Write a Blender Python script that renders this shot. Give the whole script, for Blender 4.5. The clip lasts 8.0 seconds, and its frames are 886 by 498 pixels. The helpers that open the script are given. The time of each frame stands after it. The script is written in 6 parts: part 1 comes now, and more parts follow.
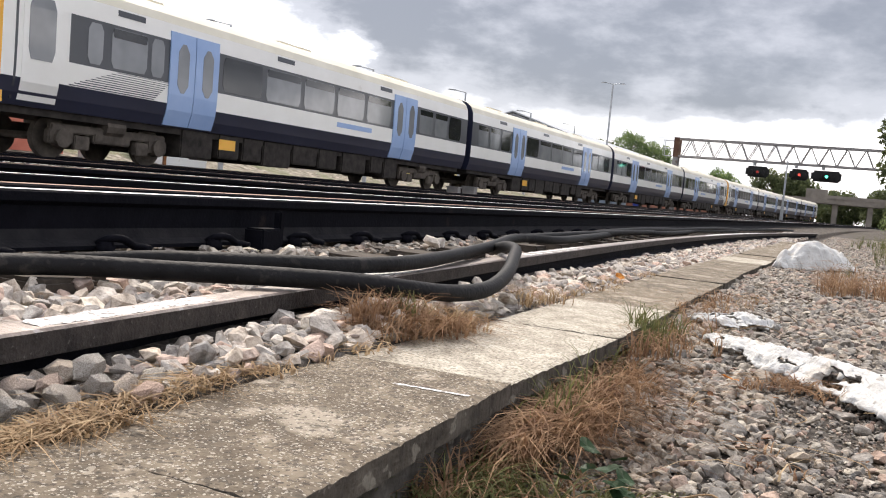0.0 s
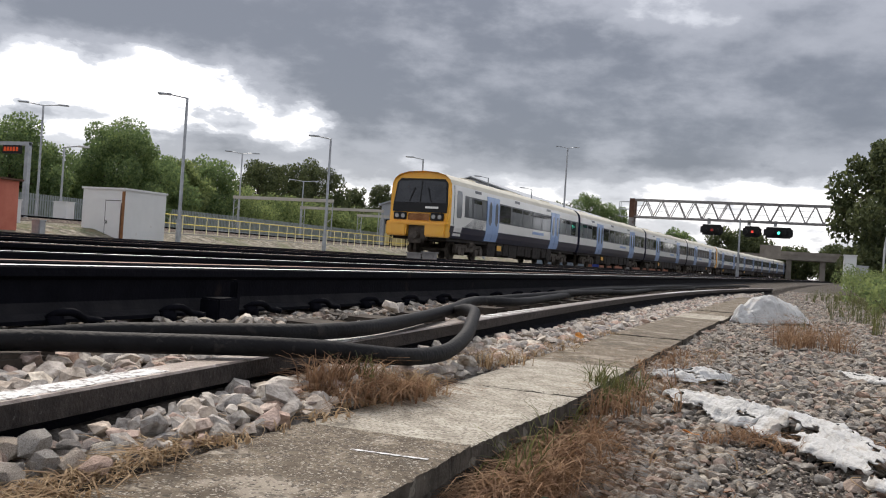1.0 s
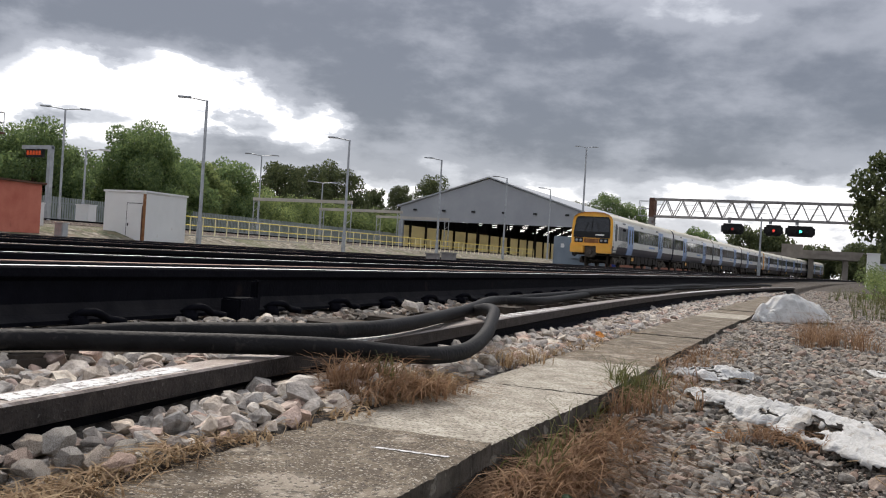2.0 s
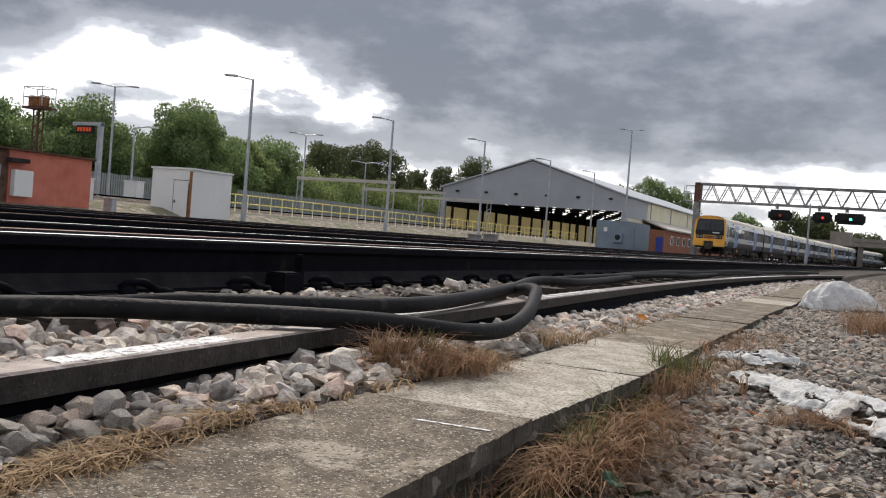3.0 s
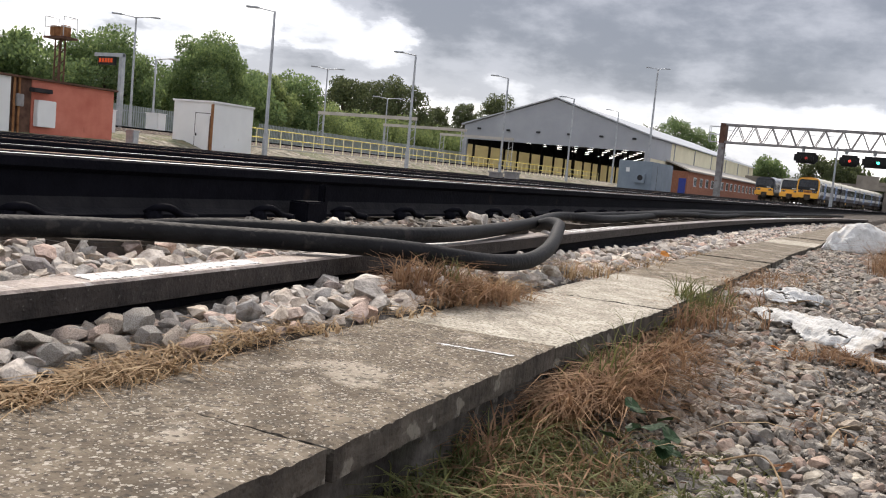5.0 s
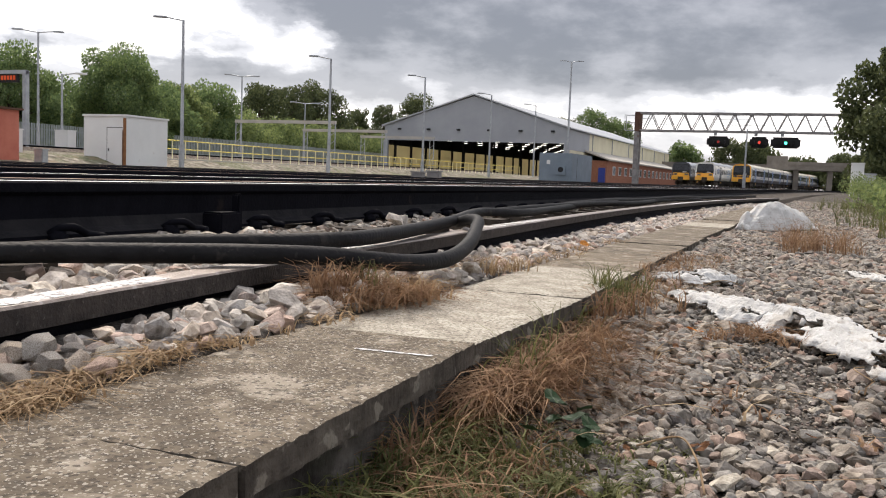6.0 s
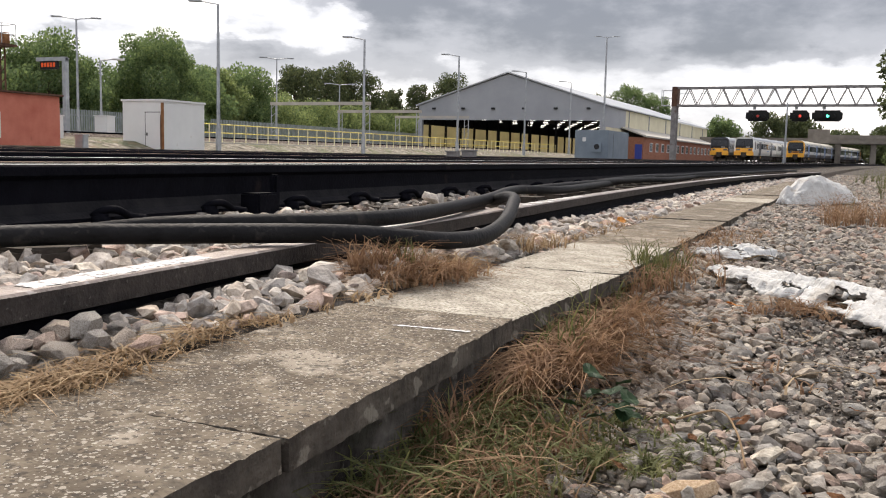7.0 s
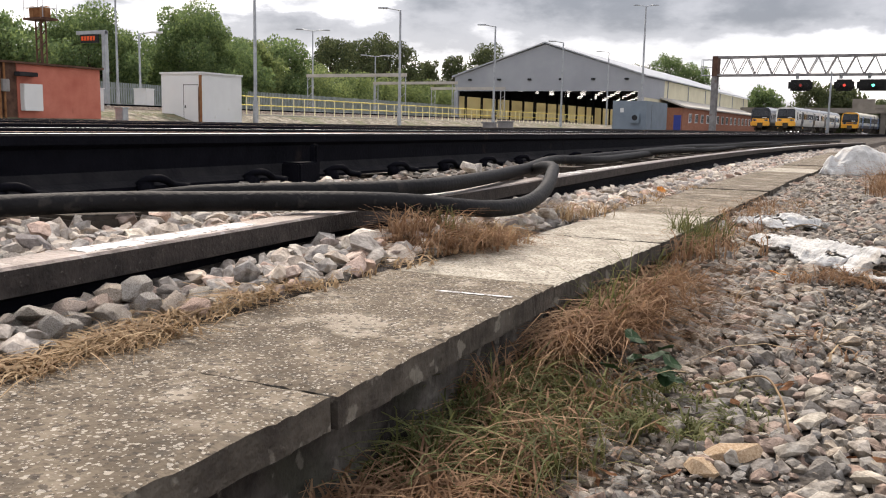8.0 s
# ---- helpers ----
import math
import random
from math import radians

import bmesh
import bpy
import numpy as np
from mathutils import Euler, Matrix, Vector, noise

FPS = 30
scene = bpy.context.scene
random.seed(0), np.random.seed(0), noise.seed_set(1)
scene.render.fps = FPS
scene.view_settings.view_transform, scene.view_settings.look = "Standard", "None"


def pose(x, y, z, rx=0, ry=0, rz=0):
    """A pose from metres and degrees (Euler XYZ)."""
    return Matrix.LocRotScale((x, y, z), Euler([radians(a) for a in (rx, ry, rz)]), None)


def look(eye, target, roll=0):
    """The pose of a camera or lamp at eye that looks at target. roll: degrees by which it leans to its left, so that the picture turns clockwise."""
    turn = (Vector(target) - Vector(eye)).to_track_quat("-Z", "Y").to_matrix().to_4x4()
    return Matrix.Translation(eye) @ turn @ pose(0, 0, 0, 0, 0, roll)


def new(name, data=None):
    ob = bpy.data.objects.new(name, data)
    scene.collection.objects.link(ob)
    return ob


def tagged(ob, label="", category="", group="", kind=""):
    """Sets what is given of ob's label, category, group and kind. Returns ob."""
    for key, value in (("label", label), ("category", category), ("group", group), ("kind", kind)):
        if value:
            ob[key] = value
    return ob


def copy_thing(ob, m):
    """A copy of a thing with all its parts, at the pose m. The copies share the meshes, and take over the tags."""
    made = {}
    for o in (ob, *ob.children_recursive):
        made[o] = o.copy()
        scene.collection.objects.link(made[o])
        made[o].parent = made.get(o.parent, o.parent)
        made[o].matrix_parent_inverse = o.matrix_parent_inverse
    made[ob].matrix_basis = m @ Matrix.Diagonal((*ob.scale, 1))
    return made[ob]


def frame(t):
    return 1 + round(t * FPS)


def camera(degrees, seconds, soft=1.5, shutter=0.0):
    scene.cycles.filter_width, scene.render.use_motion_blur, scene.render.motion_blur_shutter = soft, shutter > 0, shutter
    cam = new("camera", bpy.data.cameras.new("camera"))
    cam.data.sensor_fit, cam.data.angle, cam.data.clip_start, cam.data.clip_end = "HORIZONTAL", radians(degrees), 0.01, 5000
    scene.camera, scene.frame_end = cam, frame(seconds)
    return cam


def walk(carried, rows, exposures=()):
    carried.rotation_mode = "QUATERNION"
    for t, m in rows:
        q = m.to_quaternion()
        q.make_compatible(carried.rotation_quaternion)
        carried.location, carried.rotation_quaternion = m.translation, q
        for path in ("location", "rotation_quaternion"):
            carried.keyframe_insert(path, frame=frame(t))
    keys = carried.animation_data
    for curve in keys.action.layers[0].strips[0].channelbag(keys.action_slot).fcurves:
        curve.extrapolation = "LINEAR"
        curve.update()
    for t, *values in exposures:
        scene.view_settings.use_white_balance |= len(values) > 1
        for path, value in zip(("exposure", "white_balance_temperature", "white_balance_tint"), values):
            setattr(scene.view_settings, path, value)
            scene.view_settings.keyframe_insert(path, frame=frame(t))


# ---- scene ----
cam = camera(53.2, 8.0, 1.1)
PATH = [
    (0, (0.186, -0.085, 0.468), (-0.635, 1.733, 0.329), 5.3),
    (0.5, (0.198, -0.062, 0.469), (-0.543, 1.796, 0.43), 4.0),
    (1, (0.204, -0.081, 0.459), (-0.55, 1.772, 0.475), 3.7),
    (2.5, (0.201, -0.082, 0.445), (-0.627, 1.739, 0.446), 3.8),
    (3, (0.198, -0.084, 0.434), (-0.678, 1.714, 0.401), 4.4),
    (3.5, (0.207, -0.096, 0.44), (-0.718, 1.676, 0.361), 5.4),
    (4, (0.184, -0.098, 0.411), (-0.786, 1.645, 0.272), 6.3),
    (5.5, (0.189, -0.07, 0.404), (-0.635, 1.744, 0.228), 3.8),
    (6, (0.211, -0.055, 0.407), (-0.544, 1.79, 0.242), 2.2),
    (6.5, (0.206, -0.052, 0.401), (-0.567, 1.783, 0.212), 1.6),
    (7, (0.212, -0.062, 0.4), (-0.614, 1.746, 0.187), 1.3),
    (7.5, (0.203, -0.078, 0.388), (-0.671, 1.704, 0.145), 1.2),
    (8, (0.205, -0.082, 0.387), (-0.689, 1.685, 0.11), 1.1),
]
EXPOSURES = [(0.0, 1.22, 6700, 14), (0.5, 1.0, 6650, 14), (1.0, 0.56, 6550, 13), (2.5, 0.5, 6500, 13), (3.5, 0.6, 6550, 13), (4.2, 0.76, 6600, 13), (5.5, 1.0, 6700, 14), (6.0, 0.86, 6750, 14), (7.0, 0.94, 6800, 14), (8.0, 1.04, 6850, 15)]
walk(cam, [(t, look(eye, target, roll)) for t, eye, target, roll in PATH], EXPOSURES)

# ---- light ----
world = bpy.data.worlds.new("sky")
scene.world = world
world.use_nodes = True
wn, wl = world.node_tree.nodes, world.node_tree.links
wn.clear()
SUN_EL, SUN_ROT = 48.0, 319.0   # degrees


def wnode(kind, **kw):
    n = wn.new(kind)
    for k, v in kw.items():
        if k == "op":
            n.operation = v
        else:
            n.inputs[int(k[1:])].default_value = v
    return n


def build_sky():
    out = wn.new("ShaderNodeOutputWorld")
    bg = wn.new("ShaderNodeBackground")
    sky = wn.new("ShaderNodeTexSky")
    sky.sky_type, sky.sun_disc = "NISHITA", False
    sky.sun_elevation, sky.sun_rotation = radians(SUN_EL), radians(SUN_ROT)
    co = wn.new("ShaderNodeTexCoord")
    sep = wn.new("ShaderNodeSeparateXYZ")
    wl.new(co.outputs["Generated"], sep.inputs[0])
    # project the direction on a cloud layer overhead
    zz = wnode("ShaderNodeMath", op="MAXIMUM", i1=0.0)
    wl.new(sep.outputs[2], zz.inputs[0])
    za = wnode("ShaderNodeMath", op="ADD", i1=0.2)
    wl.new(zz.outputs[0], za.inputs[0])
    dx = wnode("ShaderNodeMath", op="DIVIDE")
    dy = wnode("ShaderNodeMath", op="DIVIDE")
    wl.new(sep.outputs[0], dx.inputs[0]), wl.new(za.outputs[0], dx.inputs[1])
    wl.new(sep.outputs[1], dy.inputs[0]), wl.new(za.outputs[0], dy.inputs[1])
    com = wn.new("ShaderNodeCombineXYZ")
    wl.new(dx.outputs[0], com.inputs[0]), wl.new(dy.outputs[0], com.inputs[1])
    big = wn.new("ShaderNodeTexNoise")
    big.inputs["Scale"].default_value, big.inputs["Detail"].default_value = CLOUD_SCALE, 9
    big.inputs["Roughness"].default_value, big.inputs["Distortion"].default_value = 0.47, 0.0
    off = wn.new("ShaderNodeVectorMath")
    off.operation = "ADD"
    off.inputs[1].default_value = CLOUD_SHIFT
    wl.new(com.outputs[0], off.inputs[0])
    wl.new(off.outputs[0], big.inputs["Vector"])
    # thinner cloud low over the horizon and round the hidden sun
    low = wn.new("ShaderNodeMapRange")
    low.interpolation_type = "SMOOTHSTEP"
    low.inputs[1].default_value, low.inputs[2].default_value, low.inputs[3].default_value, low.inputs[4].default_value = 0.05, 0.22, -0.055, 0.13
    wl.new(sep.outputs[2], low.inputs[0])
    dens = wnode("ShaderNodeMath", op="ADD")
    wl.new(big.outputs["Fac"], dens.inputs[0]), wl.new(low.outputs[0], dens.inputs[1])
    # cloud banks and gaps by bearing and height (degrees), their rims broken up by a finer noise
    az = wnode("ShaderNodeMath", op="ARCTAN2")
    wl.new(sep.outputs[0], az.inputs[0]), wl.new(sep.outputs[1], az.inputs[1])
    el = wnode("ShaderNodeMath", op="ARCSINE")
    wl.new(sep.outputs[2], el.inputs[0])
    flat = wn.new("ShaderNodeCombineXYZ")
    wl.new(az.outputs[0], flat.inputs[0]), wl.new(el.outputs[0], flat.inputs[1])
    degs = wn.new("ShaderNodeVectorMath")
    degs.operation = "SCALE"
    degs.inputs["Scale"].default_value = 57.2958
    wl.new(flat.outputs[0], degs.inputs[0])
    puff = wn.new("ShaderNodeTexNoise")
    puff.inputs["Scale"].default_value, puff.inputs["Detail"].default_value, puff.inputs["Roughness"].default_value = 0.2, 9, 0.58
    squash = wn.new("ShaderNodeVectorMath")
    squash.operation = "MULTIPLY"
    squash.inputs[1].default_value = (0.75, 1.5, 1.0)
    wl.new(degs.outputs[0], squash.inputs[0]), wl.new(squash.outputs[0], puff.inputs["Vector"])
    wob = wn.new("ShaderNodeVectorMath")
    wob.operation = "MULTIPLY_ADD"
    wob.inputs[1].default_value = (10.0, 5.0, 0.0)
    wl.new(puff.outputs["Color"], wob.inputs[0]), wl.new(degs.outputs[0], wob.inputs[2])
    total = dens.outputs[0]
    fine = wnode("ShaderNodeMath", op="MULTIPLY_ADD", i1=0.75, i2=-0.375)
    wl.new(puff.outputs["Fac"], fine.inputs[0])
    plus = wnode("ShaderNodeMath", op="ADD")
    wl.new(total, plus.inputs[0]), wl.new(fine.outputs[0], plus.inputs[1])
    total = plus.outputs[0]
    for b_az, b_el, r_az, r_el, amount in CLOUDS:
        rel = wn.new("ShaderNodeVectorMath")
        rel.operation = "SUBTRACT"
        rel.inputs[1].default_value = (b_az + 5.0, b_el + 2.5, 0.0)
        wl.new(wob.outputs[0], rel.inputs[0])
        div = wn.new("ShaderNodeVectorMath")
        div.operation = "MULTIPLY"
        div.inputs[1].default_value = (1 / r_az, 1 / r_el, 0.0)
        wl.new(rel.outputs[0], div.inputs[0])
        ln = wn.new("ShaderNodeVectorMath")
        ln.operation = "LENGTH"
        wl.new(div.outputs[0], ln.inputs[0])
        mr = wn.new("ShaderNodeMapRange")
        mr.interpolation_type = "SMOOTHSTEP"
        mr.inputs[1].default_value, mr.inputs[2].default_value, mr.inputs[3].default_value, mr.inputs[4].default_value = 0.45, 1.25, amount, 0.0
        wl.new(ln.outputs["Value"], mr.inputs[0])
        plus = wnode("ShaderNodeMath", op="ADD")
        wl.new(total, plus.inputs[0]), wl.new(mr.outputs[0], plus.inputs[1])
        total = plus.outputs[0]
    ramp = wn.new("ShaderNodeValToRGB")
    ramp.color_ramp.interpolation = "EASE"
    e = ramp.color_ramp.elements
    e[0].position, e[0].color = CLOUD_LO, (1.0, 1.0, 1.0, 1)
    e[1].position, e[1].color = CLOUD_HI, (0.13, 0.142, 0.165, 1)
    m = e.new(CLOUD_LO + 0.2 * (CLOUD_HI - CLOUD_LO))
    m.color = (0.46, 0.48, 0.51, 1)
    m = e.new(CLOUD_LO + 0.45 * (CLOUD_HI - CLOUD_LO))
    m.color = (0.28, 0.295, 0.325, 1)
    wl.new(total, ramp.inputs[0])
    # an overcast sky is brighter towards the zenith
    zen = wn.new("ShaderNodeMapRange")
    zen.inputs[1].default_value, zen.inputs[2].default_value, zen.inputs[3].default_value, zen.inputs[4].default_value = 0.25, 0.9, 1.0, 2.6
    wl.new(sep.outputs[2], zen.inputs[0])
    lift = wn.new("ShaderNodeVectorMath")
    lift.operation = "SCALE"
    wl.new(ramp.outputs[0], lift.inputs[0]), wl.new(zen.outputs[0], lift.inputs["Scale"])
    mix = wn.new("ShaderNodeMixRGB")
    mix.inputs[0].default_value = 0.93
    scale = wn.new("ShaderNodeVectorMath")
    scale.operation = "SCALE"
    scale.inputs["Scale"].default_value = 0.12
    wl.new(sky.outputs[0], scale.inputs[0])
    wl.new(scale.outputs[0], mix.inputs[1])
    wl.new(lift.outputs[0], mix.inputs[2])
    wl.new(mix.outputs[0], bg.inputs[0])
    bg.inputs[1].default_value = SKY_STRENGTH
    wl.new(bg.outputs[0], out.inputs[0])


CLOUD_SCALE, CLOUD_SHIFT, CLOUD_LO, CLOUD_HI, SKY_STRENGTH = 1.15, (1.7, 4.4, 0.0), 0.38, 0.86, 1.0
# bearing, height, half width, half height (degrees), thickness of cloud
CLOUDS = [(-42, 9.0, 11, 2.4, -0.3), (-31.3, 8.6, 2.2, 1.0, -0.2), (-52, 7.5, 5, 1.6, -0.12), (-12, 10.6, 19, 5.0, 0.24), (-34, 5.4, 10, 1.7, 0.26),
          (-1.5, 5.2, 6, 1.2, -0.12), (-10, 4.4, 5, 1.0, -0.04), (-25, 3.4, 4, 1.0, -0.1), (-42, 14.5, 22, 3.0, 0.22), (-10, 15.5, 16, 2.6, 0.14), (-8, 6.6, 4, 1.0, 0.08), (-22, 5.4, 6, 1.2, 0.08), (-46, 7.0, 4, 0.8, 0.14), (-37, 7.9, 2.4, 0.7, 0.16), (-43.5, 10.6, 2.5, 0.6, 0.1)]
build_sky()
sun = new("sun", bpy.data.lights.new("sun", "SUN"))
sun.data.energy, sun.data.angle, sun.data.color = 2.2, radians(12), (1.0, 0.93, 0.82)
sun.matrix_world = look((0, 0, 0), (math.cos(radians(SUN_EL)) * 0.66, -math.cos(radians(SUN_EL)) * 0.75, -math.sin(radians(SUN_EL))))


# ---- materials ----
def material(name, stops, rough=0.7, metal=0.0, scale=6.0, detail=6.0, bump=0.2, bump_scale=40.0, random_stops=None, island=False,
             spots=None, coat=0.0, emit=None, dist=0.01, spec=0.2, grit=(), thin=0.0):
    """stops: [(position, colour)] over a noise in object space. random_stops: per-piece colour. spots: (scale, threshold, colour, amount)."""
    mt = bpy.data.materials.new(name)
    mt.use_nodes = True
    nt = mt.node_tree
    n, l = nt.nodes, nt.links
    b = n["Principled BSDF"]
    co = n.new("ShaderNodeTexCoord")
    tex = n.new("ShaderNodeTexNoise")
    tex.inputs["Scale"].default_value, tex.inputs["Detail"].default_value, tex.inputs["Roughness"].default_value = scale, detail, 0.62
    l.new(co.outputs["Object"], tex.inputs["Vector"])
    ramp = n.new("ShaderNodeValToRGB")
    els = ramp.color_ramp.elements
    els[0].position, els[0].color = stops[0][0], (*stops[0][1], 1)
    els[1].position, els[1].color = stops[-1][0], (*stops[-1][1], 1)
    for p, c in stops[1:-1]:
        els.new(p).color = (*c, 1)
    l.new(tex.outputs["Fac"], ramp.inputs[0])
    colour = ramp.outputs[0]
    if random_stops:
        src = n.new("ShaderNodeNewGeometry") if island else n.new("ShaderNodeObjectInfo")
        r2 = n.new("ShaderNodeValToRGB")
        els = r2.color_ramp.elements
        els[0].position, els[0].color = random_stops[0][0], (*random_stops[0][1], 1)
        els[1].position, els[1].color = random_stops[-1][0], (*random_stops[-1][1], 1)
        for p, c in random_stops[1:-1]:
            els.new(p).color = (*c, 1)
        l.new(src.outputs["Random Per Island" if island else "Random"], r2.inputs[0])
        mul = n.new("ShaderNodeMixRGB")
        mul.blend_type = "MULTIPLY"
        mul.inputs[0].default_value = 1.0
        l.new(r2.outputs[0], mul.inputs[1]), l.new(colour, mul.inputs[2])
        colour = mul.outputs[0]
    for s_scale, s_thr, s_col, s_amt in spots or ():
        t2 = n.new("ShaderNodeTexNoise")
        t2.inputs["Scale"].default_value, t2.inputs["Detail"].default_value = s_scale, 4
        l.new(co.outputs["Object"], t2.inputs["Vector"])
        r3 = n.new("ShaderNodeMapRange")
        r3.inputs[1].default_value, r3.inputs[2].default_value = s_thr, s_thr + 0.05
        r3.inputs[4].default_value = s_amt
        l.new(t2.outputs["Fac"], r3.inputs[0])
        mx = n.new("ShaderNodeMixRGB")
        mx.inputs[2].default_value = (*s_col, 1)
        l.new(r3.outputs[0], mx.inputs[0]), l.new(colour, mx.inputs[1])
        colour = mx.outputs[0]
    for g_scale, g_size, g_col, g_amt in grit:
        vo = n.new("ShaderNodeTexVoronoi")
        vo.inputs["Scale"].default_value = g_scale
        wob = n.new("ShaderNodeTexNoise")
        wob.inputs["Scale"].default_value, wob.inputs["Detail"].default_value = g_scale * 2.2, 4
        l.new(co.outputs["Object"], wob.inputs["Vector"])
        shift = n.new("ShaderNodeVectorMath")
        shift.operation = "MULTIPLY_ADD"
        shift.inputs[1].default_value = (0.5 / g_scale,) * 3
        l.new(wob.outputs["Color"], shift.inputs[0]), l.new(co.outputs["Object"], shift.inputs[2])
        l.new(shift.outputs[0], vo.inputs["Vector"])
        sp = n.new("ShaderNodeSeparateColor")
        l.new(vo.outputs["Color"], sp.inputs[0])
        lim = n.new("ShaderNodeMath")
        lim.operation = "MULTIPLY"
        lim.inputs[1].default_value = g_size
        l.new(sp.outputs[0], lim.inputs[0])
        lt = n.new("ShaderNodeMath")
        lt.operation = "LESS_THAN"
        l.new(vo.outputs["Distance"], lt.inputs[0]), l.new(lim.outputs[0], lt.inputs[1])
        am = n.new("ShaderNodeMath")
        am.operation = "MULTIPLY"
        am.inputs[1].default_value = g_amt
        l.new(lt.outputs[0], am.inputs[0])
        mx = n.new("ShaderNodeMixRGB")
        mx.inputs[2].default_value = (*g_col, 1)
        l.new(am.outputs[0], mx.inputs[0]), l.new(colour, mx.inputs[1])
        colour = mx.outputs[0]
    l.new(colour, b.inputs["Base Color"])
    b.inputs["Specular IOR Level"].default_value = 0.5 if (coat or rough < 0.5) else spec
    b.inputs["Roughness"].default_value, b.inputs["Metallic"].default_value = rough, metal
    b.inputs["Coat Weight"].default_value = coat
    if bump:
        t3 = n.new("ShaderNodeTexNoise")
        t3.inputs["Scale"].default_value, t3.inputs["Detail"].default_value = bump_scale, 5
        l.new(co.outputs["Object"], t3.inputs["Vector"])
        bp = n.new("ShaderNodeBump")
        bp.inputs["Strength"].default_value, bp.inputs["Distance"].default_value = bump, dist
        l.new(t3.outputs["Fac"], bp.inputs["Height"])
        l.new(bp.outputs[0], b.inputs["Normal"])
    if thin:
        tr = n.new("ShaderNodeBsdfTranslucent")
        l.new(colour, tr.inputs[0])
        ms = n.new("ShaderNodeMixShader")
        ms.inputs[0].default_value = thin
        l.new(b.outputs[0], ms.inputs[1]), l.new(tr.outputs[0], ms.inputs[2])
        l.new(ms.outputs[0], n["Material Output"].inputs[0])
    if emit:
        b.inputs["Emission Color"].default_value = (*emit[0], 1)
        b.inputs["Emission Strength"].default_value = emit[1]
    return mt


def two(a, k=0.75):
    return [(0.3, tuple(c * k for c in a)), (0.7, a)]


STONES = [(0.0, (1.1, 1.04, 0.95)), (0.14, (0.62, 0.61, 0.6)), (0.3, (0.98, 0.87, 0.75)), (0.45, (0.5, 0.5, 0.5)), (0.6, (0.9, 0.87, 0.82)), (0.74, (0.96, 0.72, 0.61)), (0.86, (0.42, 0.41, 0.42)), (1.0, (1.25, 1.18, 1.05))]
M = {}
M["ballast"] = material("ballast_stone", [(0.3, (0.26, 0.235, 0.215)), (0.5, (0.53, 0.5, 0.465)), (0.7, (0.74, 0.715, 0.68))], 0.9, 0, 34, 9, 0.9, 120, STONES, True, [(14, 0.66, (0.2, 0.13, 0.08), 0.6)], dist=0.006)
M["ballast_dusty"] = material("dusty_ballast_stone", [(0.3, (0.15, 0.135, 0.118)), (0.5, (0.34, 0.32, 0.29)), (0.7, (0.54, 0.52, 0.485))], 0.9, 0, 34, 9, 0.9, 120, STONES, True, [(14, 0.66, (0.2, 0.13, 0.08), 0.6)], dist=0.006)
M["ballast_piece"] = material("ballast_stone_piece", [(0.3, (0.26, 0.235, 0.215)), (0.5, (0.53, 0.5, 0.465)), (0.7, (0.74, 0.715, 0.68))], 0.9, 0, 34, 9, 0.9, 120, STONES, False, [(14, 0.66, (0.2, 0.13, 0.08), 0.6)], dist=0.006)
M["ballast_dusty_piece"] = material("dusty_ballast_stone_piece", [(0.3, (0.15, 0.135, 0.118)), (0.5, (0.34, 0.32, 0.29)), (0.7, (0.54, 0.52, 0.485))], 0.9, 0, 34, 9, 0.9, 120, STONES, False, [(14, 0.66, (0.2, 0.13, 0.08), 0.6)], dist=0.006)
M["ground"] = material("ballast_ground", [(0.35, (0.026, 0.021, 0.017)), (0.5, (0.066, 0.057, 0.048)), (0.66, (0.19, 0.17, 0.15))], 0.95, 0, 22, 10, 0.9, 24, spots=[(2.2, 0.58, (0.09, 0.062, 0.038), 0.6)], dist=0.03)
M["concrete"] = material("lichen_concrete", [(0.3, (0.09, 0.074, 0.056)), (0.5, (0.185, 0.153, 0.116)), (0.7, (0.32, 0.275, 0.215))], 0.95, 0, 7, 12, 1.0, 110, [(0, (0.85, 0.84, 0.82)), (1, (1.08, 1.06, 1.02))], False,
                         [(3.5, 0.56, (0.42, 0.37, 0.3), 0.5), (60, 0.56, (0.06, 0.052, 0.044), 0.7), (18, 0.56, (0.1, 0.086, 0.068), 0.6)], dist=0.008, spec=0.15,
                         grit=[(70, 0.36, (0.06, 0.05, 0.042), 0.75), (4.6, 0.24, (0.38, 0.34, 0.275), 0.6), (8, 0.17, (0.4, 0.36, 0.295), 0.6), (48, 0.25, (0.48, 0.44, 0.37), 0.6), (95, 0.36, (0.52, 0.48, 0.41), 0.6), (150, 0.4, (0.5, 0.46, 0.39), 0.5)])
M["concrete_pale"] = material("pale_gritty_concrete", [(0.3, (0.22, 0.195, 0.155)), (0.5, (0.4, 0.365, 0.3)), (0.7, (0.54, 0.505, 0.43))], 0.95, 0, 9, 12, 0.8, 150, None, False,
                              [(90, 0.52, (0.14, 0.12, 0.095), 0.7), (5, 0.62, (0.3, 0.26, 0.2), 0.4)], dist=0.006, spec=0.15, grit=[(110, 0.3, (0.66, 0.63, 0.56), 0.7)])
# trough wall: shade of its backlit side is in the dark base, with damp stains
M["concrete_dark"] = material("damp_shaded_concrete", [(0.35, (0.025, 0.022, 0.02)), (0.5, (0.07, 0.063, 0.056)), (0.65, (0.16, 0.148, 0.13))], 0.9, 0, 5, 12, 0.9, 50, spots=[(3, 0.58, (0.04, 0.042, 0.03), 0.6), (22, 0.6, (0.2, 0.185, 0.16), 0.5)], dist=0.012, spec=0.1)
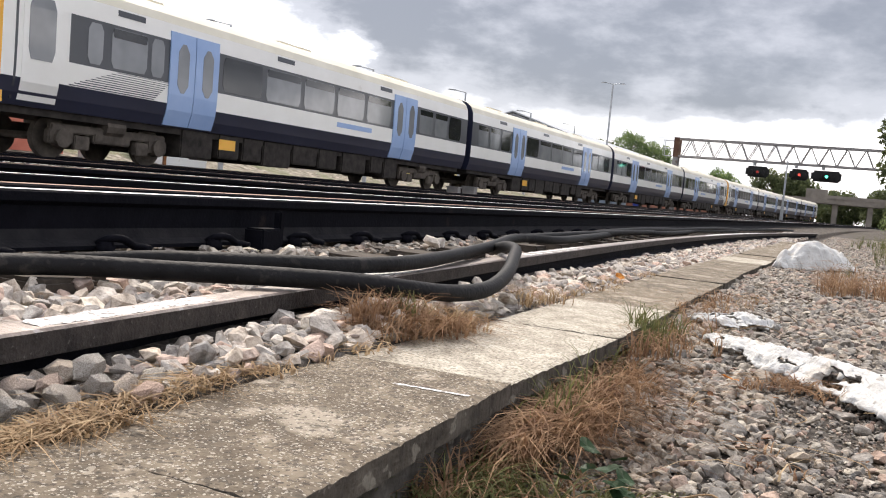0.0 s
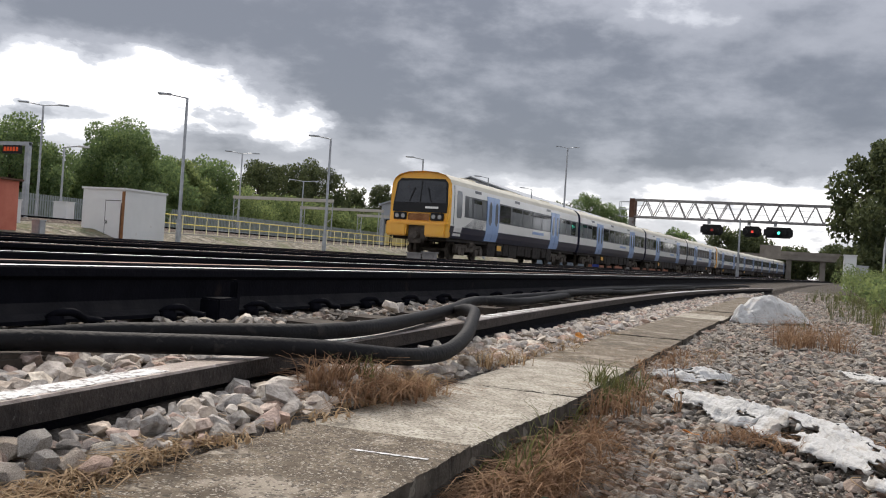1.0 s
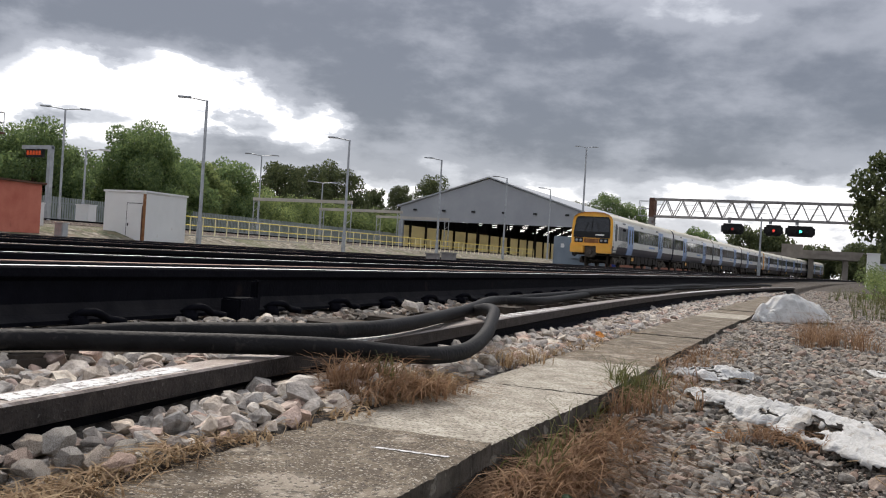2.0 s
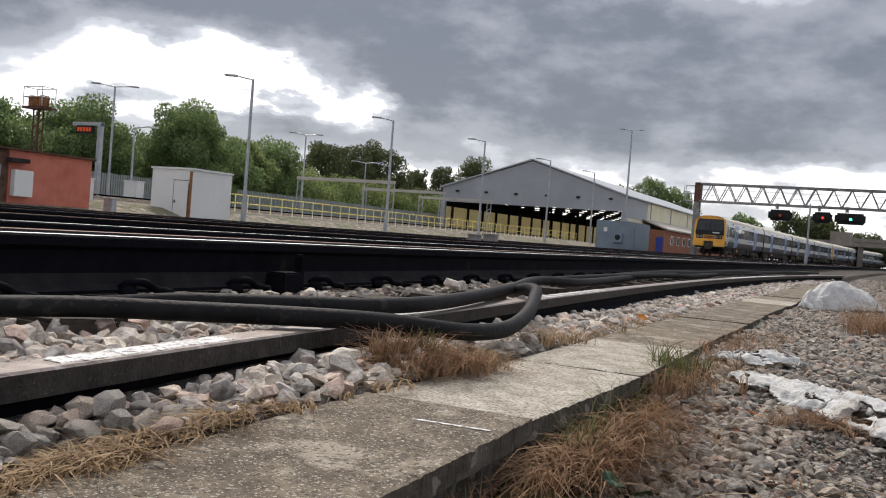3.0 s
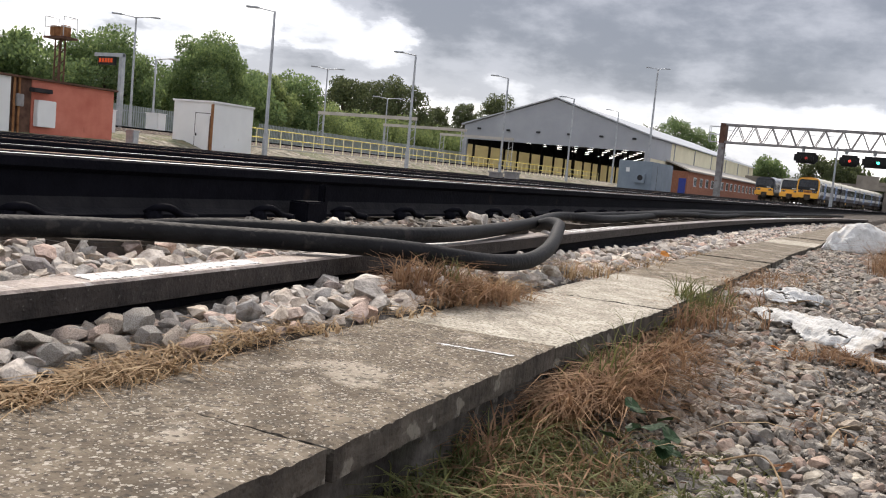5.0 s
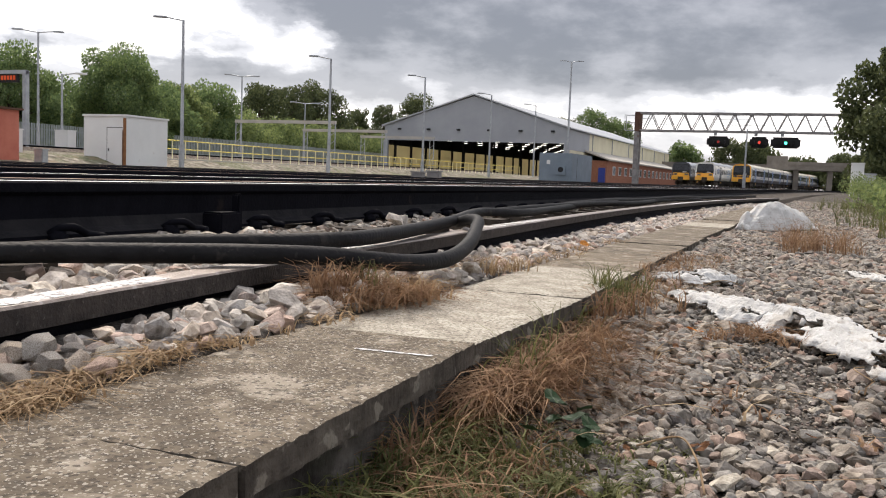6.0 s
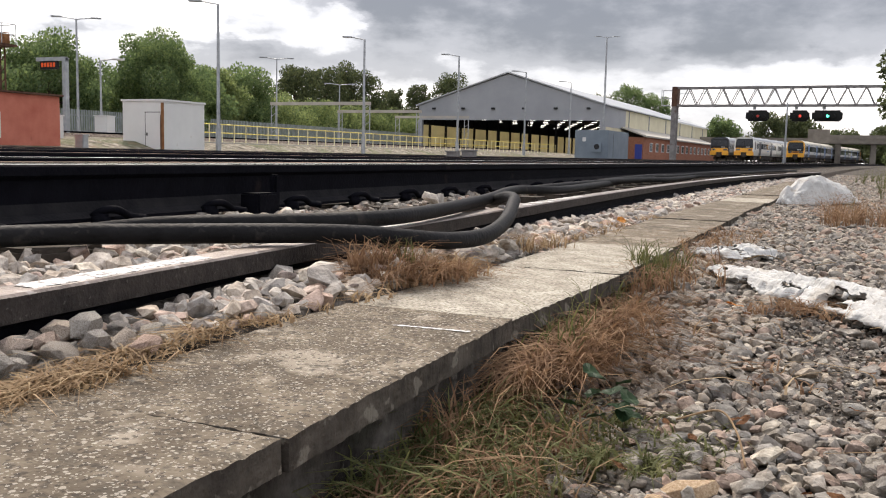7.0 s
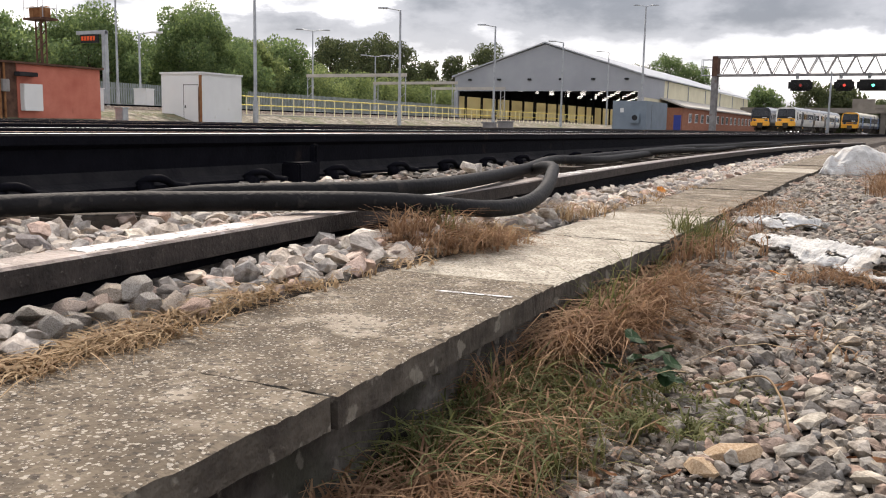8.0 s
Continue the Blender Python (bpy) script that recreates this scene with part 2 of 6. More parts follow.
M["concrete_side"] = material("shaded_grimy_concrete_edge", [(0.3, (0.035, 0.03, 0.026)), (0.7, (0.13, 0.115, 0.095))], 0.95, 0, 9, 10, 0.8, 70, spots=[(20, 0.6, (0.26, 0.24, 0.2), 0.6)], spec=0.1)
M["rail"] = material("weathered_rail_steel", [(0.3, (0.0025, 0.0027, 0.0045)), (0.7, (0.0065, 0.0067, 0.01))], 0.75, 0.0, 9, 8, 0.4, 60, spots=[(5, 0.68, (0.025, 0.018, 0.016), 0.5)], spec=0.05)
# light caught on the foot's fillet is put into this lighter, dusty tone
M["rail_foot"] = material("lit_dusty_rail_foot", [(0.3, (0.007, 0.007, 0.009)), (0.7, (0.02, 0.019, 0.02))], 0.85, 0.0, 9, 8, 0.4, 60, spec=0.1)
M["rail_top"] = material("polished_rail_top", [(0.3, (0.7, 0.7, 0.71)), (0.7, (0.85, 0.85, 0.86))], 0.38, 1.0, 3, 4, 0.05, 30)
M["rail_rust"] = material("rusty_rail_top", [(0.3, (0.13, 0.07, 0.045)), (0.7, (0.26, 0.16, 0.11))], 0.55, 0.3, 14, 8, 0.3, 70)
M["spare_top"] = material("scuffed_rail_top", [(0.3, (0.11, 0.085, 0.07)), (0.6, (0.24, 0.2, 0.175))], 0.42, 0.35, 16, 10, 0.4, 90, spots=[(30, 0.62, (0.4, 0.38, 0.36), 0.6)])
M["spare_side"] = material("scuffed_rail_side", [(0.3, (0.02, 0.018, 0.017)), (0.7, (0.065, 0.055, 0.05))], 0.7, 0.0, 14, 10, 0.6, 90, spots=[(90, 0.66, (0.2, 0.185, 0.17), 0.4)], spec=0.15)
M["white_paint"] = material("chipped_white_paint", [(0.3, (0.5, 0.49, 0.47)), (0.7, (0.76, 0.76, 0.74))], 0.6, 0, 20, 8, 0.4, 90, spots=[(60, 0.56, (0.16, 0.13, 0.11), 0.85), (38, 0.58, (0.12, 0.1, 0.09), 0.8)])
M["timber"] = material("tarred_timber", [(0.3, (0.03, 0.024, 0.02)), (0.7, (0.09, 0.075, 0.06))], 0.9, 0, 7, 8, 0.6, 50)
M["rubber"] = material("black_cable_sheath", [(0.3, (0.006, 0.006, 0.0065)), (0.7, (0.014, 0.014, 0.015))], 0.62, 0, 9, 8, 0.35, 60, spots=[(11, 0.62, (0.05, 0.045, 0.04), 0.4), (45, 0.64, (0.04, 0.036, 0.033), 0.4)], spec=0.12)
M["straw"] = material("dry_grass", [(0.3, (0.28, 0.21, 0.135)), (0.7, (0.48, 0.39, 0.27))], 0.85, 0, 9, 3, 0, 10, [(0, (0.55, 0.45, 0.38)), (0.5, (1, 0.9, 0.8)), (1, (1.15, 1.1, 1.0))], True, thin=0.35)
M["brown_grass"] = material("withered_brown_grass", [(0.3, (0.19, 0.12, 0.078)), (0.7, (0.4, 0.28, 0.185))], 0.88, 0, 9, 3, 0, 10, [(0, (0.6, 0.5, 0.45)), (1, (1.15, 1.1, 1.0))], True, thin=0.35)
M["green_grass"] = material("green_grass", [(0.3, (0.075, 0.09, 0.04)), (0.7, (0.155, 0.165, 0.075))], 0.7, 0, 9, 3, 0, 10, [(0, (0.7, 0.7, 0.6)), (1, (1.3, 1.2, 1.0))], True, thin=0.35)
M["bag"] = material("white_plastic_sheet", [(0.3, (0.36, 0.355, 0.34)), (0.7, (0.58, 0.58, 0.565))], 0.55, 0, 9, 9, 0.7, 60, spots=[(9, 0.6, (0.3, 0.26, 0.21), 0.6), (40, 0.62, (0.24, 0.21, 0.17), 0.5)], dist=0.012)
M["white_metal"] = material("white_painted_sheet", two((0.72, 0.73, 0.72), 0.9), 0.55, 0, 0.8, 8, 0.05, 3, spots=[(1.6, 0.68, (0.5, 0.47, 0.42), 0.4)])
M["rust"] = material("rusty_steel", [(0.3, (0.14, 0.055, 0.02)), (0.7, (0.33, 0.17, 0.08))], 0.9, 0, 3, 8, 0.3, 20)
M["red_wall"] = material("faded_red_render", [(0.3, (0.42, 0.125, 0.085)), (0.7, (0.58, 0.21, 0.15))], 0.85, 0, 0.9, 9, 0.25, 12, spots=[(1.4, 0.66, (0.3, 0.1, 0.06), 0.5)])
M["brown_wall"] = material("stained_brown_boards", [(0.3, (0.06, 0.032, 0.022)), (0.7, (0.15, 0.085, 0.06))], 0.85, 0, 3, 8, 0.3, 12)
M["cladding"] = material("grey_cladding", [(0.3, (0.3, 0.315, 0.34)), (0.7, (0.36, 0.375, 0.4))], 0.5, 0.1, 0.3, 6, 0.05, 3)
M["roof_sheet"] = material("grey_roof_sheet", two((0.42, 0.44, 0.46), 0.85), 0.5, 0.1, 0.4, 6, 0.1, 3)
M["cream"] = material("cream_cladding", [(0.3, (0.62, 0.57, 0.4)), (0.7, (0.74, 0.69, 0.5))], 0.6, 0, 0.4, 6, 0.05, 3)
M["brick"] = material("red_brick", [(0.3, (0.25, 0.1, 0.06)), (0.7, (0.42, 0.2, 0.13))], 0.9, 0, 4, 9, 0.4, 14)
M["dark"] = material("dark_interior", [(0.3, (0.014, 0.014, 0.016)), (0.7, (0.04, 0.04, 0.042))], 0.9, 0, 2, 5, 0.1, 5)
M["galv"] = material("galvanised_steel", [(0.3, (0.3, 0.32, 0.34)), (0.7, (0.45, 0.47, 0.49))], 0.5, 0.5, 3, 6, 0.05, 10)
M["gantry"] = material("grey_gantry_paint", [(0.3, (0.17, 0.16, 0.16)), (0.7, (0.33, 0.32, 0.31))], 0.7, 0.2, 2, 6, 0.1, 10, spots=[(1.5, 0.62, (0.14, 0.08, 0.06), 0.6)])
M["palisade"] = material("dull_palisade_steel", [(0.3, (0.2, 0.23, 0.225)), (0.7, (0.31, 0.34, 0.33))], 0.6, 0.2, 2, 6, 0.05, 10)
M["siding_bed"] = material("brown_siding_ballast", [(0.35, (0.05, 0.038, 0.03)), (0.5, (0.115, 0.09, 0.072)), (0.66, (0.22, 0.185, 0.155))], 0.95, 0, 5, 10, 0.9, 9, dist=0.05)
M["yellow"] = material("yellow_rail_paint", [(0.3, (0.7, 0.55, 0.1)), (0.7, (0.85, 0.7, 0.2))], 0.55, 0, 2, 5, 0.05, 10)
M["pale_rail"] = material("faded_cream_paint", [(0.3, (0.62, 0.56, 0.34)), (0.7, (0.8, 0.75, 0.5))], 0.6, 0, 2, 5, 0.05, 10)
M["blue_grey"] = material("blue_grey_steel", [(0.3, (0.17, 0.21, 0.25)), (0.7, (0.22, 0.265, 0.31))], 0.55, 0.1, 1, 6, 0.05, 5)
M["blue_door"] = material("blue_door_paint", two((0.03, 0.06, 0.35)), 0.4)
M["glass"] = material("dark_window_glass", [(0.3, (0.012, 0.013, 0.015)), (0.7, (0.03, 0.032, 0.035))], 0.06, 0.0, 2, 3, 0, 10, coat=0.5)
M["frost"] = material("grey_window_glass", [(0.3, (0.16, 0.17, 0.18)), (0.7, (0.27, 0.28, 0.29))], 0.1, 0.0, 0.7, 3, 0, 10, coat=0.5)
M["train_white"] = material("train_white_paint", [(0.3, (0.78, 0.77, 0.72)), (0.7, (0.86, 0.85, 0.81))], 0.32, 0, 0.8, 7, 0.03, 2, coat=0.3, spots=[(1.2, 0.7, (0.5, 0.47, 0.4), 0.35)])
M["train_roof"] = material("train_cream_roof", [(0.3, (0.6, 0.56, 0.45)), (0.7, (0.72, 0.68, 0.57))], 0.5, 0, 0.8, 7, 0.03, 2)
M["train_navy"] = material("train_navy_paint", two((0.02, 0.024, 0.05)), 0.3, 0, 1, 6, 0.02, 2, coat=0.3)
M["train_band"] = material("train_dark_grey_paint", two((0.045, 0.05, 0.06)), 0.3, 0, 1, 6, 0.02, 2, coat=0.3)
M["train_door"] = material("train_light_blue_paint", [(0.3, (0.24, 0.37, 0.63)), (0.7, (0.32, 0.45, 0.7))], 0.35, 0, 1, 6, 0.02, 2, coat=0.3)
M["train_yellow"] = material("train_yellow_paint", [(0.3, (0.78, 0.38, 0.03)), (0.7, (0.9, 0.47, 0.05))], 0.35, 0, 1, 6, 0.02, 2, coat=0.2)
M["train_blue"] = material("train_dark_blue_paint", two((0.025, 0.045, 0.1)), 0.3, 0, 1, 6, 0.02, 2, coat=0.3)
M["underframe"] = material("grimy_underframe", [(0.3, (0.016, 0.014, 0.013)), (0.7, (0.06, 0.052, 0.046))], 0.85, 0.1, 4, 8, 0.3, 20)
M["bogie"] = material("dusty_bogie_steel", [(0.3, (0.05, 0.042, 0.036)), (0.7, (0.14, 0.12, 0.1))], 0.85, 0.1, 4, 8, 0.3, 20)
M["black"] = material("black_paint", two((0.02, 0.02, 0.02)), 0.6)
M["red_lamp"] = material("red_signal_glass", two((0.3, 0.01, 0.01)), 0.3, emit=((1, 0.08, 0.05), 0.6))
M["dim_red_lamp"] = material("red_signal_glass_dim", two((0.3, 0.01, 0.01)), 0.3, emit=((1, 0.1, 0.06), 0.08))
M["green_lamp"] = material("green_signal_glass", two((0.01, 0.3, 0.2)), 0.3, emit=((0.05, 1.0, 0.65), 3))
M["amber_text"] = material("amber_display_text", two((0.5, 0.08, 0.02)), 0.5, emit=((1, 0.12, 0.04), 0.12))
M["strip_light"] = material("lit_tube", two((0.8, 0.8, 0.8)), 0.5, emit=((1, 0.97, 0.9), 1.6))
M["leaf"] = material("tree_leaf", [(0.3, (0.13, 0.19, 0.09)), (0.7, (0.2, 0.27, 0.13))], 0.6, 0, 0.35, 4, 0, 10, [(0, (0.6, 0.65, 0.6)), (0.5, (1, 1, 0.9)), (1, (1.4, 1.3, 1.0))], True, thin=0.58)
M["leaf_dark"] = material("dark_tree_leaf", [(0.3, (0.08, 0.1, 0.055)), (0.7, (0.12, 0.145, 0.078))], 0.6, 0, 0.35, 4, 0, 10, [(0, (0.6, 0.65, 0.6)), (1, (1.4, 1.3, 1.0))], True, thin=0.4)
M["bush"] = material("bush_leaf", [(0.3, (0.165, 0.22, 0.1)), (0.7, (0.25, 0.31, 0.15))], 0.65, 0, 0.25, 4, 0, 10, [(0, (0.6, 0.65, 0.6)), (1, (1.35, 1.25, 1.0))], True, thin=0.58)
M["grp"] = material("cream_translucent_sheet", [(0.3, (0.66, 0.6, 0.42)), (0.7, (0.78, 0.72, 0.52))], 0.6, 0, 0.4, 6, 0, 3, thin=0.6)
M["bark"] = material("tree_bark", two((0.1, 0.08, 0.06)), 0.9, 0, 5, 8, 0.6, 20)
M["brown_bridge"] = material("brown_bridge_concrete", [(0.3, (0.16, 0.14, 0.12)), (0.7, (0.27, 0.245, 0.21))], 0.9, 0, 0.5, 8, 0.3, 4)
M["orange_leaf"] = material("orange_fallen_leaf", two((0.6, 0.25, 0.04)), 0.7)
M["brown_leaf"] = material("brown_fallen_leaf", [(0.3, (0.13, 0.06, 0.03)), (0.7, (0.27, 0.13, 0.06))], 0.8, 0, 20, 6, 0.2, 60)
M["buff_stone"] = material("buff_sandstone", [(0.35, (0.36, 0.24, 0.14)), (0.5, (0.5, 0.36, 0.23)), (0.65, (0.6, 0.47, 0.33))], 0.9, 0, 18, 9, 0.7, 80, dist=0.006)
M["bramble"] = material("bramble_leaf", two((0.035, 0.075, 0.03)), 0.5)
M["platform"] = material("pale_platform_concrete", two((0.5, 0.47, 0.42)), 0.9, 0, 0.5, 8, 0.2, 5)
M["verge"] = material("dry_verge", [(0.35, (0.07, 0.065, 0.045)), (0.5, (0.18, 0.16, 0.12)), (0.64, (0.34, 0.305, 0.25))], 0.95, 0, 2.6, 13, 1.0, 7, spots=[(0.5, 0.55, (0.1, 0.115, 0.05), 0.6), (1.1, 0.6, (0.2, 0.15, 0.09), 0.6), (6, 0.62, (0.4, 0.37, 0.32), 0.5)], dist=0.1)


# ---- helpers for shapes ----
def link_bm(name, bm, mats, parent=None, label="", smooth=False, loc=None):
    me = bpy.data.meshes.new(name)
    bm.to_mesh(me)
    bm.free()
    for m in mats if isinstance(mats, (list, tuple)) else [mats]:
        me.materials.append(M[m])
    if smooth:
        for p in me.polygons:
            p.use_smooth = True
    ob = new(name, me)
    if parent:
        ob.parent = parent
    if label:
        ob["label"] = label
    if loc:
        ob.location = loc
    return ob


def part(name, bm, mats, parent, label="", smooth=False):
    return link_bm(name, bm, mats, parent, label, smooth)


def box(bm, x0, x1, y0, y1, z0, z1, bevel=0.0, mi=0):
    r = bmesh.ops.create_cube(bm, size=1, matrix=Matrix.Translation(((x0 + x1) / 2, (y0 + y1) / 2, (z0 + z1) / 2)) @ Matrix.Diagonal((abs(x1 - x0), abs(y1 - y0), abs(z1 - z0), 1)))
    fs = {f for v in r["verts"] for f in v.link_faces}
    for f in fs:
        f.material_index = mi
    if bevel:
        bmesh.ops.bevel(bm, geom=list({e for v in r["verts"] for e in v.link_edges}), offset=bevel, segments=2, affect="EDGES", material=-1)
    return bm


def boxed(*a, bevel=0.0):
    return box(bmesh.new(), *a, bevel=bevel)


def rod(bm, a, b, r, n=8, r2=None, mi=0):
    a, b = Vector(a), Vector(b)
    q = (b - a).to_track_quat("Z", "Y").to_matrix().to_4x4()
    got = bmesh.ops.create_cone(bm, cap_ends=True, segments=n, radius1=r, radius2=r if r2 is None else r2, depth=(b - a).length, matrix=Matrix.Translation((a + b) / 2) @ q)
    for f in {f for v in got["verts"] for f in v.link_faces}:
        f.material_index = mi
    return bm


def rodded(a, b, r, n=8, r2=None):
    return rod(bmesh.new(), a, b, r, n, r2)


def sweep(bm, profile, path, mats_of=None, closed=True):
    """profile: (u, z) points across; path: (x, y, z) points with the profile's u taken across the path in plan."""
    rings = []
    for i, p in enumerate(path):
        a, b = Vector(path[max(i - 1, 0)]), Vector(path[min(i + 1, len(path) - 1)])
        d = (b - a)
        d.z = 0
        d.normalize()
        side = Vector((d.y, -d.x, 0))
        rings.append([bm.verts.new(Vector(p) + side * u + Vector((0, 0, z))) for u, z in profile])
    n = len(profile)
    for r0, r1 in zip(rings, rings[1:]):
        for k in range(n if closed else n - 1):
            f = bm.faces.new((r0[k], r0[(k + 1) % n], r1[(k + 1) % n], r1[k]))
            if mats_of:
                f.material_index = mats_of(k)
    if closed:
        bm.faces.new(rings[0]), bm.faces.new(rings[-1][::-1])
    bmesh.ops.recalc_face_normals(bm, faces=bm.faces)
    return bm


BEND = 0.00027


def arc_x(y):
    """The old rail beside the trough lies on an arc of about 140 m radius."""
    return -1.72 + 0.0036 * (max(y, 0.8) - 12.0) ** 2


def cx(x0, y):
    """The tracks run straight past the camera and then bend slowly to the right."""
    return x0 + BEND * max(y, 0.0) ** 2


def heading(y):
    return -math.degrees(math.atan(2 * BEND * max(y, 0.0)))


def empty(name, m=None, **tags):
    ob = new(name)
    if m is not None:
        ob.matrix_world = m
    return tagged(ob, **tags)


# ---- ground ----
RAIL_TOP = 0.335


def ground_z(x, y):
    """Height of the ground: a low cess beside the trough, the ballast shoulder, the level formation of the tracks."""
    if x > -0.57:
        f = min(max((y - 1.5) / 2.9, 0.0), 1.0)
        f = f * f * (3 - 2 * f)
        dip = max(0.0, 1 - max(x + 0.45, 0) / 0.4) * min(max(1 - (y - 1.4) / 1.5, 0.0), 1.0)
        return -0.185 + 0.135 * f - 0.075 * dip + 0.02 * noise.noise(Vector((x * 1.3, y * 0.9, 0.3))) + 0.012 * min(max(x, 0), 4)
    if x > -1.0:
        return -0.14
    if x > -2.0:
        edge = arc_x(max(y, 0.0)) - BEND * max(y, 0.0) ** 2
        f = min(max((y - 2.5) / 4.0, 0.0), 1.0)
        side = min(max((edge + 0.05 - x) / 0.1, 0.0), 1.0)
        return (0.0 - 0.065 * f) + side * (0.045 + 0.01 * f) + 0.012 * noise.noise(Vector((x * 3, y * 1.5, 1.3)))
    if x > -2.75:
        return 0.09
    if x > -27:
        return 0.11
    return 0.11 + min((-27 - x) * 0.02, 0.05)


def ground():
    bm = bmesh.new()
    xs = [-900, -500, -250, -140, -90, -60, -45, -36, -30, -27, -24, -20, -16, -12, -9, -7, -5.5, -4.2, -3, -2.4, -2.0, -1.8, -1.6, -1.4, -1.2, -1.0, -0.99, -0.575, -0.565, -0.45, -0.3, -0.1, 0.1, 0.4, 0.8, 1.3, 2, 3, 5, 9, 16, 30, 70, 200, 600, 900]
    ys = [-300, -60, -20, -6, -2, -0.5] + [0.25 * k for k in range(41)] + [10.5 + k * 1.0 for k in range(12)] + [24 + 4 * k for k in range(10)] + [70, 90, 120, 160, 220, 300, 450, 800, 1600, 2500]
    grid = [[bm.verts.new((cx(x, min(y, 160)) if -40 < x < 16 else x, y, ground_z(x, y))) for x in xs] for y in ys]
    for a, b in zip(grid, grid[1:]):
        for k in range(len(xs) - 1):
            bm.faces.new((a[k], a[k + 1], b[k + 1], b[k]))
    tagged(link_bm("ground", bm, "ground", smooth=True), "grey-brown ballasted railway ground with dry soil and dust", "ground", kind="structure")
    # pale dry verge beyond the running lines, up to the sidings
    bm = bmesh.new()
    rows = [[bm.verts.new((cx(x, min(y, 110)), y, 0.2 + z)) for x, z in ((-27.5, -0.06), (-31.6, 0.0), (-33.4, 0.5), (-40, 0.8), (-60, 0.9), (-120, 1.2))] for y in range(-20, 116, 6)]
    for a, b in zip(rows, rows[1:]):
        for k in range(5):
            bm.faces.new((a[k], a[k + 1], b[k + 1], b[k]))
    tagged(link_bm("verge", bm, "verge", smooth=True), "dry grassy verge of the yard beyond the running lines", "verge", kind="structure")


ground()


# ---- stones ----
def stone_shapes(count, seed):
    rnd = random.Random(seed)
    shapes = []
    for _ in range(count):
        bm = bmesh.new()
        sx, sy, sz = rnd.uniform(0.8, 1.25), rnd.uniform(0.65, 1.0), rnd.uniform(0.36, 0.7)
        for k in range(17):
            v = Vector((rnd.gauss(0, 1), rnd.gauss(0, 1), rnd.gauss(0, 1))).normalized() * rnd.uniform(0.9, 1.06)
            bm.verts.new((v.x * sx * 0.5, v.y * sy * 0.5, v.z * sz * 0.5))
        r = bmesh.ops.convex_hull(bm, input=bm.verts)
        bmesh.ops.delete(bm, geom=[g for g in set(r["geom_interior"]) | set(r["geom_unused"]) if isinstance(g, bmesh.types.BMVert)], context="VERTS")
        bmesh.ops.triangulate(bm, faces=bm.faces)
        bm.verts.index_update()
        shapes.append((np.array([v.co[:] for v in bm.verts]), np.array([[v.index for v in f.verts] for f in bm.faces])))
        bm.free()
    return shapes


SHAPES = stone_shapes(40, 4)


PIECES = {}


def heap(name, spots, label, mat="ballast", near=(0.9, 280)):
    """A bed of stones: those of a near stretch are pieces of their own, the rest is one mesh."""
    if mat not in PIECES:
        PIECES[mat] = []
        for v, f in SHAPES:
            me = bpy.data.meshes.new("stone")
            me.from_pydata(v.tolist(), [], f.tolist())
            me.materials.append(M[mat + "_piece"])
            PIECES[mat].append(me)
    rnd = np.random.RandomState(len(spots))
    bed = empty(name, label=label, category="ballast", kind="structure")
    spots = sorted(spots, key=lambda s: s[1] + 0.3 * abs(s[0] + 0.7))
    own = [s for s in spots if s[1] > near[0]][: near[1]]
    for x, y, z, s in own:
        ob = new("stone", PIECES[mat][rnd.randint(len(SHAPES))])
        ob.parent = bed
        ob.matrix_local = pose(x, y, z, rnd.normal(0, 16), rnd.normal(0, 16), rnd.uniform(0, 360)) @ Matrix.Scale(s, 4)
    taken = set(own)
    verts, faces, base = [], [], 0
    for x, y, z, s in spots:
        if (x, y, z, s) in taken:
            continue
        v, f = SHAPES[rnd.randint(len(SHAPES))]
        e = Euler((rnd.normal(0, 0.35), rnd.normal(0, 0.35), rnd.uniform(0, 6.28))).to_matrix()
        verts.append(v @ np.array(e).T * s + (x, y, z))
        faces.append(f + base)
        base += len(v)
    verts, faces = np.concatenate(verts), np.concatenate(faces)
    me = bpy.data.meshes.new("loose_stones")
    me.from_pydata(verts.tolist(), [], faces.tolist())
    me.materials.append(M[mat])
    ob = tagged(new("loose_stones", me), kind="stuff")
    ob.parent = bed
    return bed


def scatter(x0, x1, y0, y1, cell, size, seed, keep=lambda x, y: True, lift=0.0):
    rnd = random.Random(seed)
    out = []
    y = y0
    while y < y1:
        # stones grow sparser and coarser with the distance
        c = cell * (1 + max(y - 4, 0) * 0.035)
        x = x0
        while x < x1:
            px, py = x + rnd.uniform(-0.5, 0.5) * c, y + rnd.uniform(-0.5, 0.5) * c
            s = min(rnd.lognormvariate(math.log(size), 0.28), size * 1.7) * (c / cell) ** 0.7
            if keep(px, py):
                out.append((cx(px, py), py, ground_z(px, py) + lift + s * rnd.uniform(0.0, 0.3), s))
            x += c
        y += c
    return out


def bare(x, y):
    """Patches of bare soil on the cess."""
    return noise.noise(Vector((x * 2.3, y * 1.7, 4.2))) + 0.5 * noise.noise(Vector((x * 6, y * 5, 1.2))) > 0.22 and y < 3.2


